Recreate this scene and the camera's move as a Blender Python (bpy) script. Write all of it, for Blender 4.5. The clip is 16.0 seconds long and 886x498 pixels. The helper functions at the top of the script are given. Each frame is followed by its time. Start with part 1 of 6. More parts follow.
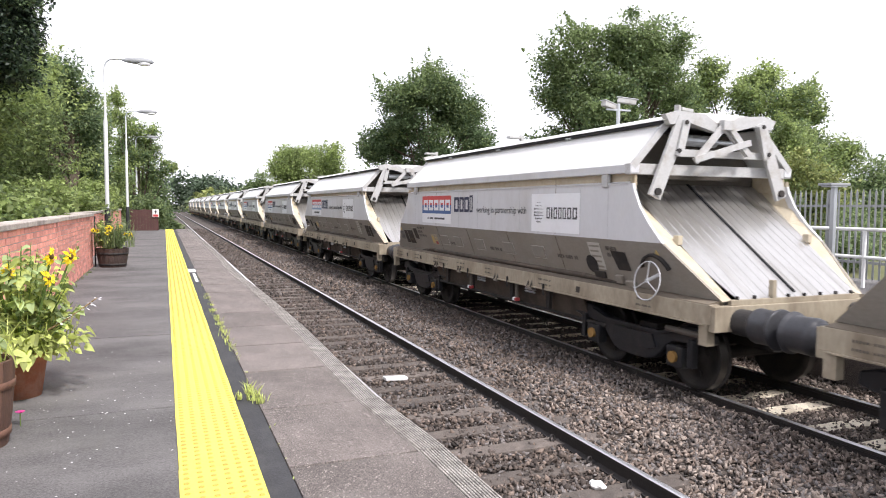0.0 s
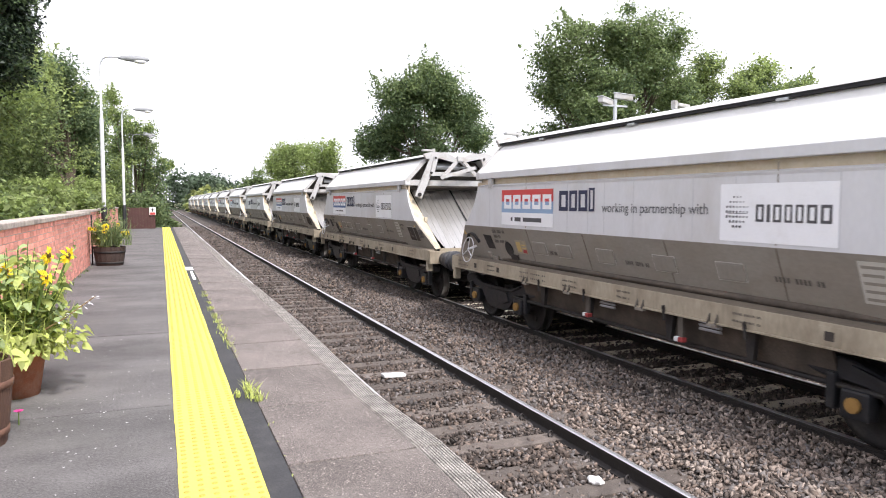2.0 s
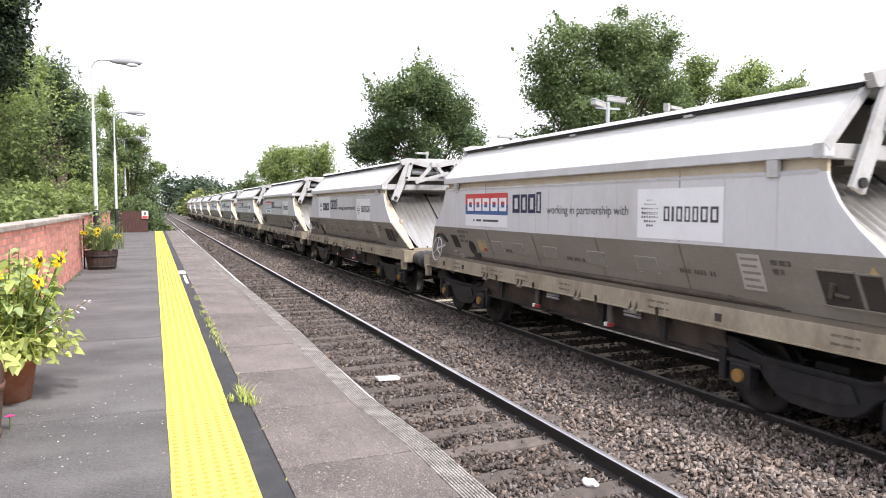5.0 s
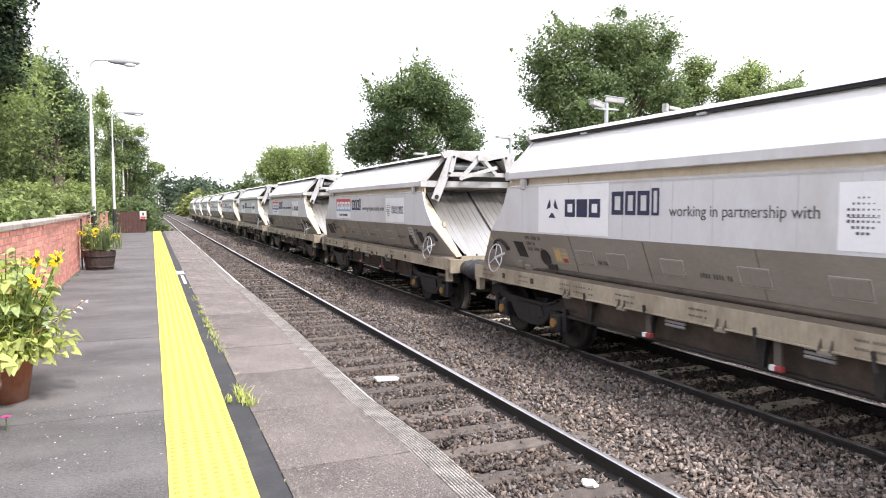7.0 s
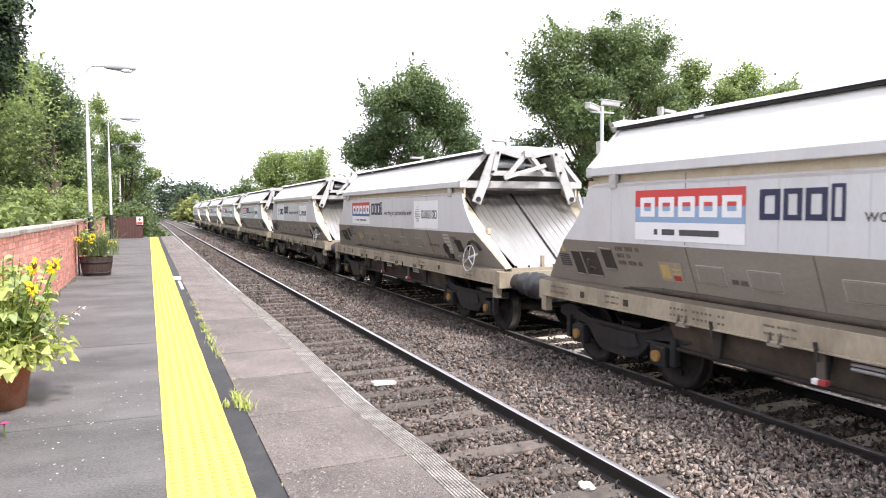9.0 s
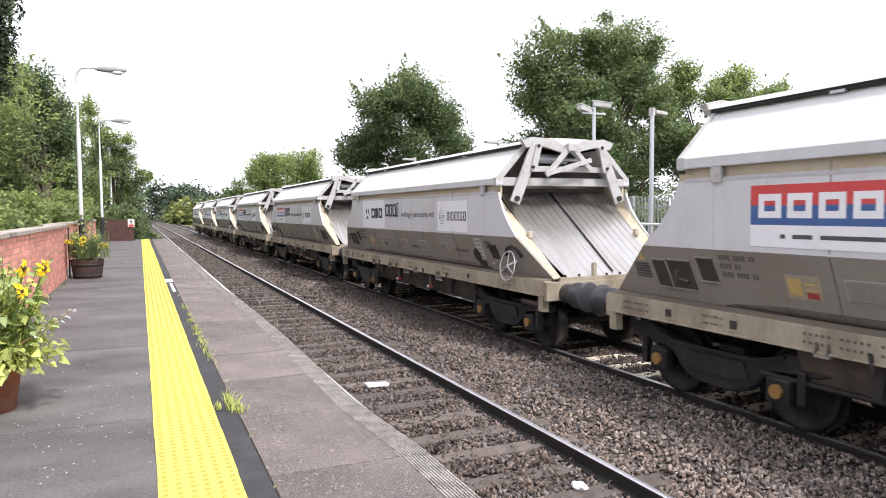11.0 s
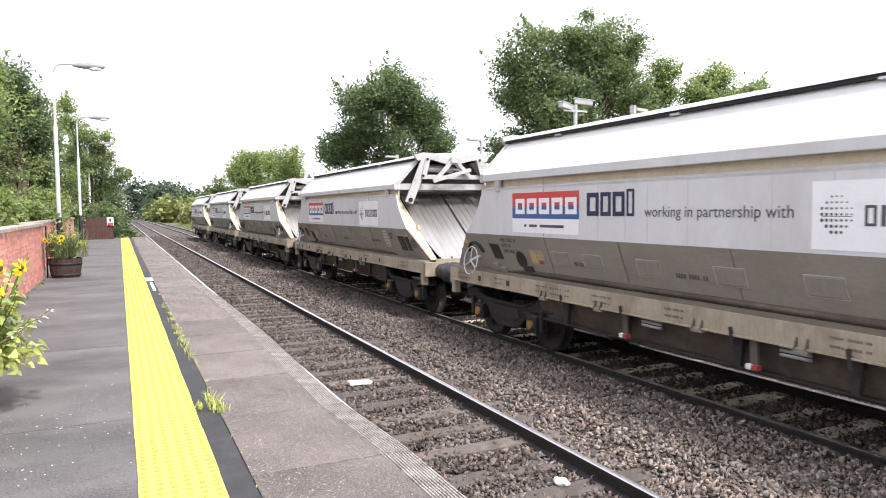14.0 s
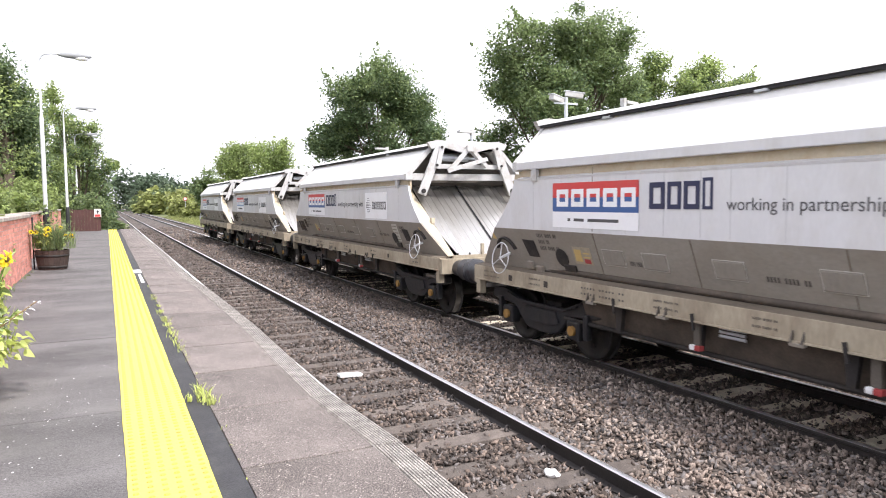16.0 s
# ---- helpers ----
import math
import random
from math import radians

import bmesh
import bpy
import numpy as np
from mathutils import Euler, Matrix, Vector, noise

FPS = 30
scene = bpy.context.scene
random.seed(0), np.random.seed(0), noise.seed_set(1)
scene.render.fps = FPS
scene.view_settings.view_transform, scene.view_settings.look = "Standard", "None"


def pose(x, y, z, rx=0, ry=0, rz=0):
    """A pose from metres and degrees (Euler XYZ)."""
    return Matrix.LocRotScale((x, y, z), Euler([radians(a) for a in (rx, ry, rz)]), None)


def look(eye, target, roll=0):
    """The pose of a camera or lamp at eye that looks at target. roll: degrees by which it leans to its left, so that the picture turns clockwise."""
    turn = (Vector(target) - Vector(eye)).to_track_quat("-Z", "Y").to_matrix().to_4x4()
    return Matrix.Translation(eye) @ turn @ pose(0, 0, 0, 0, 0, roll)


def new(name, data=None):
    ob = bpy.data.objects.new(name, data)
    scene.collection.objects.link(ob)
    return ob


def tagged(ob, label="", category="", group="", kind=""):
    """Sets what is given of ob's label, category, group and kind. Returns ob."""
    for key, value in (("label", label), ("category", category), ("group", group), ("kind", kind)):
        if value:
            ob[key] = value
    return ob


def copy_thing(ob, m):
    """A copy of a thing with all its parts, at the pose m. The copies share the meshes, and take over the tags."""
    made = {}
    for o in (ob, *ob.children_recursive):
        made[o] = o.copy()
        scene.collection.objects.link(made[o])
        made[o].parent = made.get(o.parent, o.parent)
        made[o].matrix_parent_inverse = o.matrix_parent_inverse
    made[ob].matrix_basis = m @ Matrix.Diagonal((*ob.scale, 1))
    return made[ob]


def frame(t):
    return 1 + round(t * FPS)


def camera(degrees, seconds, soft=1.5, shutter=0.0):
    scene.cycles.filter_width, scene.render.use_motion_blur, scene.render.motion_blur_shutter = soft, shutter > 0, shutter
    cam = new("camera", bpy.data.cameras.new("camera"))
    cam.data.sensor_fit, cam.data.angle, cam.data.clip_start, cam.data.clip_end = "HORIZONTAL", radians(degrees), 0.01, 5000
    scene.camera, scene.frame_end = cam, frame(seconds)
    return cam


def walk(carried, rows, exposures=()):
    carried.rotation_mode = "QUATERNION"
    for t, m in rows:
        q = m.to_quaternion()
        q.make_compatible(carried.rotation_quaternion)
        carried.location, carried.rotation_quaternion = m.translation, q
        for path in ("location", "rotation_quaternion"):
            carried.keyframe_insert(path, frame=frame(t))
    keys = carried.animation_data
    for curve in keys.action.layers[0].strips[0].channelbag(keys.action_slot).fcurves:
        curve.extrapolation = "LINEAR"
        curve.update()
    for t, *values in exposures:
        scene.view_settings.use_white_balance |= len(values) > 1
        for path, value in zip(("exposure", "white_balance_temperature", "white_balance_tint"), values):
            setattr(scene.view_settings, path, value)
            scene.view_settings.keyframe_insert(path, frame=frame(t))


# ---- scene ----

# ================= camera and its path =================
cam = camera(65.4, 16.0, soft=1.0, shutter=0.1)
# seconds, eye x y z, yaw to the left, pitch up, roll
STAND = [
    (0.0, -0.000, -0.000, 1.400, -22.00, -3.52, 0.45),
    (0.5, 0.001, 0.002, 1.398, -22.12, -3.55, 0.27),
    (1.0, 0.000, 0.015, 1.397, -22.18, -3.66, 0.25),
    (1.5, 0.000, 0.014, 1.395, -22.19, -3.73, 0.23),
    (2.0, -0.002, -0.004, 1.403, -22.21, -3.80, 0.18),
    (2.5, -0.002, -0.001, 1.402, -22.29, -3.73, 0.07),
    (3.0, 0.002, 0.002, 1.399, -22.34, -3.68, -0.01),
    (3.5, 0.002, 0.012, 1.396, -22.50, -3.74, -0.10),
    (4.0, -0.002, -0.002, 1.402, -22.55, -3.69, -0.01),
    (6.5, -0.002, 0.003, 1.400, -22.92, -3.45, 0.01),
    (7.0, 0.001, 0.019, 1.395, -22.87, -3.51, 0.06),
    (7.5, -0.002, 0.007, 1.399, -22.97, -3.54, -0.03),
    (8.0, 0.002, 0.006, 1.399, -23.01, -3.47, -0.13),
    (8.5, 0.004, 0.004, 1.396, -23.07, -3.39, -0.20),
    (9.0, -0.000, -0.013, 1.402, -23.09, -3.21, -0.27),
    (11.5, 0.005, -0.017, 1.398, -23.91, -3.09, -0.47),
    (12.0, 0.001, -0.029, 1.404, -24.16, -3.13, -0.47),
    (12.5, 0.007, -0.024, 1.398, -24.37, -3.10, -0.54),
    (13.0, 0.006, -0.038, 1.401, -24.53, -3.18, -0.56),
    (13.5, 0.008, -0.020, 1.402, -24.82, -3.26, -0.56),
    (14.0, 0.008, -0.026, 1.404, -25.09, -3.33, -0.58),
    (14.5, 0.009, -0.020, 1.403, -25.30, -3.49, -0.58),
    (15.0, 0.010, -0.017, 1.401, -25.50, -3.61, -0.57),
    (15.5, 0.007, -0.011, 1.403, -25.70, -3.75, -0.52),
    (16.0, 0.007, -0.007, 1.397, -25.92, -3.95, -0.44),
]


def held(x, y, z, yaw, pitch, roll):
    eye = Vector((x, y, z))
    a, b = radians(yaw), radians(pitch)
    return look(eye, eye + Vector((-math.sin(a) * math.cos(b), math.cos(a) * math.cos(b), math.sin(b))), roll)


walk(cam, [(r[0], held(*r[1:])) for r in STAND], exposures=[(0, 1.02, 6500, 14), (0.5, 1.1, 6500, 14), (1, 1.24, 6500, 14), (1.5, 1.1, 6500, 14), (2, 1.14, 6500, 14), (2.5, 1.27, 6500, 14), (3, 1.08, 6500, 14), (3.5, 1.15, 6500, 14), (4, 1.25, 6500, 14), (6.4, 0.92, 6500, 14), (7, 1.28, 6500, 14), (7.5, 1.32, 6500, 14), (8, 0.94, 6500, 14), (8.5, 1.21, 6500, 14), (9, 1.36, 6500, 14), (11.5, 0.97, 6500, 14), (12, 1.22, 6500, 14), (12.5, 1.38, 6500, 14), (13, 1.26, 6500, 14), (13.5, 0.83, 6500, 14), (14, 1.23, 6500, 14), (14.5, 1.35, 6500, 14), (15, 1.01, 6500, 14), (15.5, 1.05, 6500, 14), (16, 1.35, 6500, 14)])

# ================= light =================
SUN_ELEV, SUN_AZ = 54.0, 162.0   # azimuth clockwise from +y
world = bpy.data.worlds.new("sky")
scene.world = world
world.use_nodes = True
wn = world.node_tree
sky = wn.nodes.new("ShaderNodeTexSky")
sky.sky_type = 'NISHITA'
sky.sun_disc = False
sky.sun_elevation, sky.sun_rotation = radians(SUN_ELEV), radians(SUN_AZ)
sky.air_density, sky.dust_density, sky.ozone_density = 1.0, 2.0, 1.0
hs = wn.nodes.new("ShaderNodeHueSaturation")
hs.inputs["Saturation"].default_value = 0.12
wn.links.new(sky.outputs[0], hs.inputs["Color"])
veil = wn.nodes.new("ShaderNodeMix")      # thin bright cloud over the whole sky
veil.data_type = 'RGBA'
veil.inputs["Factor"].default_value = 0.75
veil.inputs["B"].default_value = (5.05, 5.2, 5.72, 1)
wn.links.new(hs.outputs[0], veil.inputs["A"])
wn.links.new(veil.outputs["Result"], wn.nodes["Background"].inputs["Color"])
wn.nodes["Background"].inputs["Strength"].default_value = 0.15
sun_data = bpy.data.lights.new("sun", "SUN")
sun_data.energy, sun_data.angle, sun_data.color = 2.3, radians(10), (1.0, 0.965, 0.925)
sun = new("sun", sun_data)
_az, _el = radians(SUN_AZ), radians(SUN_ELEV)
SUN_WAY = Vector((math.sin(_az) * math.cos(_el), math.cos(_az) * math.cos(_el), math.sin(_el)))
sun.matrix_world = look(SUN_WAY * 60, (0, 0, 0))

RAIL = -0.95          # rail top
BED = -1.12           # ballast level
EDGE = 1.47           # platform edge
NEAR_TRACK = 3.15     # centre line of the near track
FAR_TRACK = 7.17      # centre line of the far track where y = 0
LEAN = 0.0          # the far track leaves the platform's line by this much a metre

# ================= materials =================
def material(name, base, rough=0.8, metal=0.0, var=0.25, scale=8.0, bump=0.2, fine=60.0, stain=None, stain_scale=1.2,
             stain_at=0.55, stain_amt=0.6, island=0.0, objrand=0.0, trans=0.0, spec=0.4, stretch=(1, 1, 1), contrast=1.0, grain=0.5, rag=0.6):
    """Paint, stone, earth or metal with large and fine variation, stains and fine relief."""
    m = bpy.data.materials.new(name)
    m.use_nodes = True
    nt = m.node_tree
    n, l = nt.nodes, nt.links
    b = n["Principled BSDF"]
    tc = n.new("ShaderNodeTexCoord")
    mp = n.new("ShaderNodeMapping")
    mp.inputs["Scale"].default_value = stretch
    l.new(tc.outputs["Object"], mp.inputs["Vector"])

    def nz(sc, det=4.0, ro=0.6):
        t = n.new("ShaderNodeTexNoise")
        t.inputs["Scale"].default_value, t.inputs["Detail"].default_value, t.inputs["Roughness"].default_value = sc, det, ro
        l.new(mp.outputs[0], t.inputs["Vector"])
        return t

    big, small = nz(scale), nz(fine, 3.0 if rag < 0.7 else 7.0, rag)
    mix = n.new("ShaderNodeMath")
    mix.operation = 'MULTIPLY_ADD'
    l.new(small.outputs["Fac"], mix.inputs[0])
    mix.inputs[1].default_value = grain
    half = n.new("ShaderNodeMath")
    half.operation = 'MULTIPLY'
    l.new(big.outputs["Fac"], half.inputs[0])
    half.inputs[1].default_value = 1 - grain
    l.new(half.outputs[0], mix.inputs[2])
    ramp = n.new("ShaderNodeMapRange")
    ramp.clamp = True
    l.new(mix.outputs[0], ramp.inputs["Value"])
    ramp.inputs["From Min"].default_value, ramp.inputs["From Max"].default_value = 0.5 - 0.2 / contrast, 0.5 + 0.2 / contrast
    ramp.inputs["To Min"].default_value, ramp.inputs["To Max"].default_value = 1 - var, 1 + var
    value = ramp.outputs[0]
    for amount, node, out in ((island, "ShaderNodeNewGeometry", "Random Per Island"), (objrand, "ShaderNodeObjectInfo", "Random")):
        if amount:
            g = n.new(node)
            r2 = n.new("ShaderNodeMapRange")
            l.new(g.outputs[out], r2.inputs["Value"])
            r2.inputs["To Min"].default_value, r2.inputs["To Max"].default_value = 1 - amount, 1 + amount
            mu = n.new("ShaderNodeMath")
            mu.operation = 'MULTIPLY'
            l.new(value, mu.inputs[0])
            l.new(r2.outputs[0], mu.inputs[1])
            value = mu.outputs[0]
    col = n.new("ShaderNodeVectorMath")
    col.operation = 'SCALE'
    col.inputs[0].default_value = base
    l.new(value, col.inputs["Scale"])
    colour = col.outputs[0]
    if stain:
        st = nz(stain_scale, 6.0, 0.65)
        sr = n.new("ShaderNodeMapRange")
        l.new(st.outputs["Fac"], sr.inputs["Value"])
        sr.inputs["From Min"].default_value, sr.inputs["From Max"].default_value = stain_at - 0.08, stain_at + 0.14
        sr.inputs["To Max"].default_value = stain_amt
        mx = n.new("ShaderNodeMix")
        mx.data_type = 'RGBA'
        l.new(sr.outputs[0], mx.inputs["Factor"])
        l.new(colour, mx.inputs["A"])
        mx.inputs["B"].default_value = (*stain, 1)
        colour = mx.outputs["Result"]
    l.new(colour, b.inputs["Base Color"])
    b.inputs["Roughness"].default_value, b.inputs["Metallic"].default_value = rough, metal
    b.inputs["Specular IOR Level"].default_value = spec
    if trans:
        tr = n.new("ShaderNodeBsdfTranslucent")
        l.new(colour, tr.inputs["Color"])
        ms = n.new("ShaderNodeMixShader")
        ms.inputs[0].default_value = trans
        l.new(b.outputs[0], ms.inputs[1])
        l.new(tr.outputs[0], ms.inputs[2])
        l.new(ms.outputs[0], n["Material Output"].inputs["Surface"])
    if bump:
        bp = n.new("ShaderNodeBump")
        bp.inputs["Strength"].default_value, bp.inputs["Distance"].default_value = bump, 0.02
        l.new(small.outputs["Fac"], bp.inputs["Height"])
        l.new(bp.outputs[0], b.inputs["Normal"])
    return m


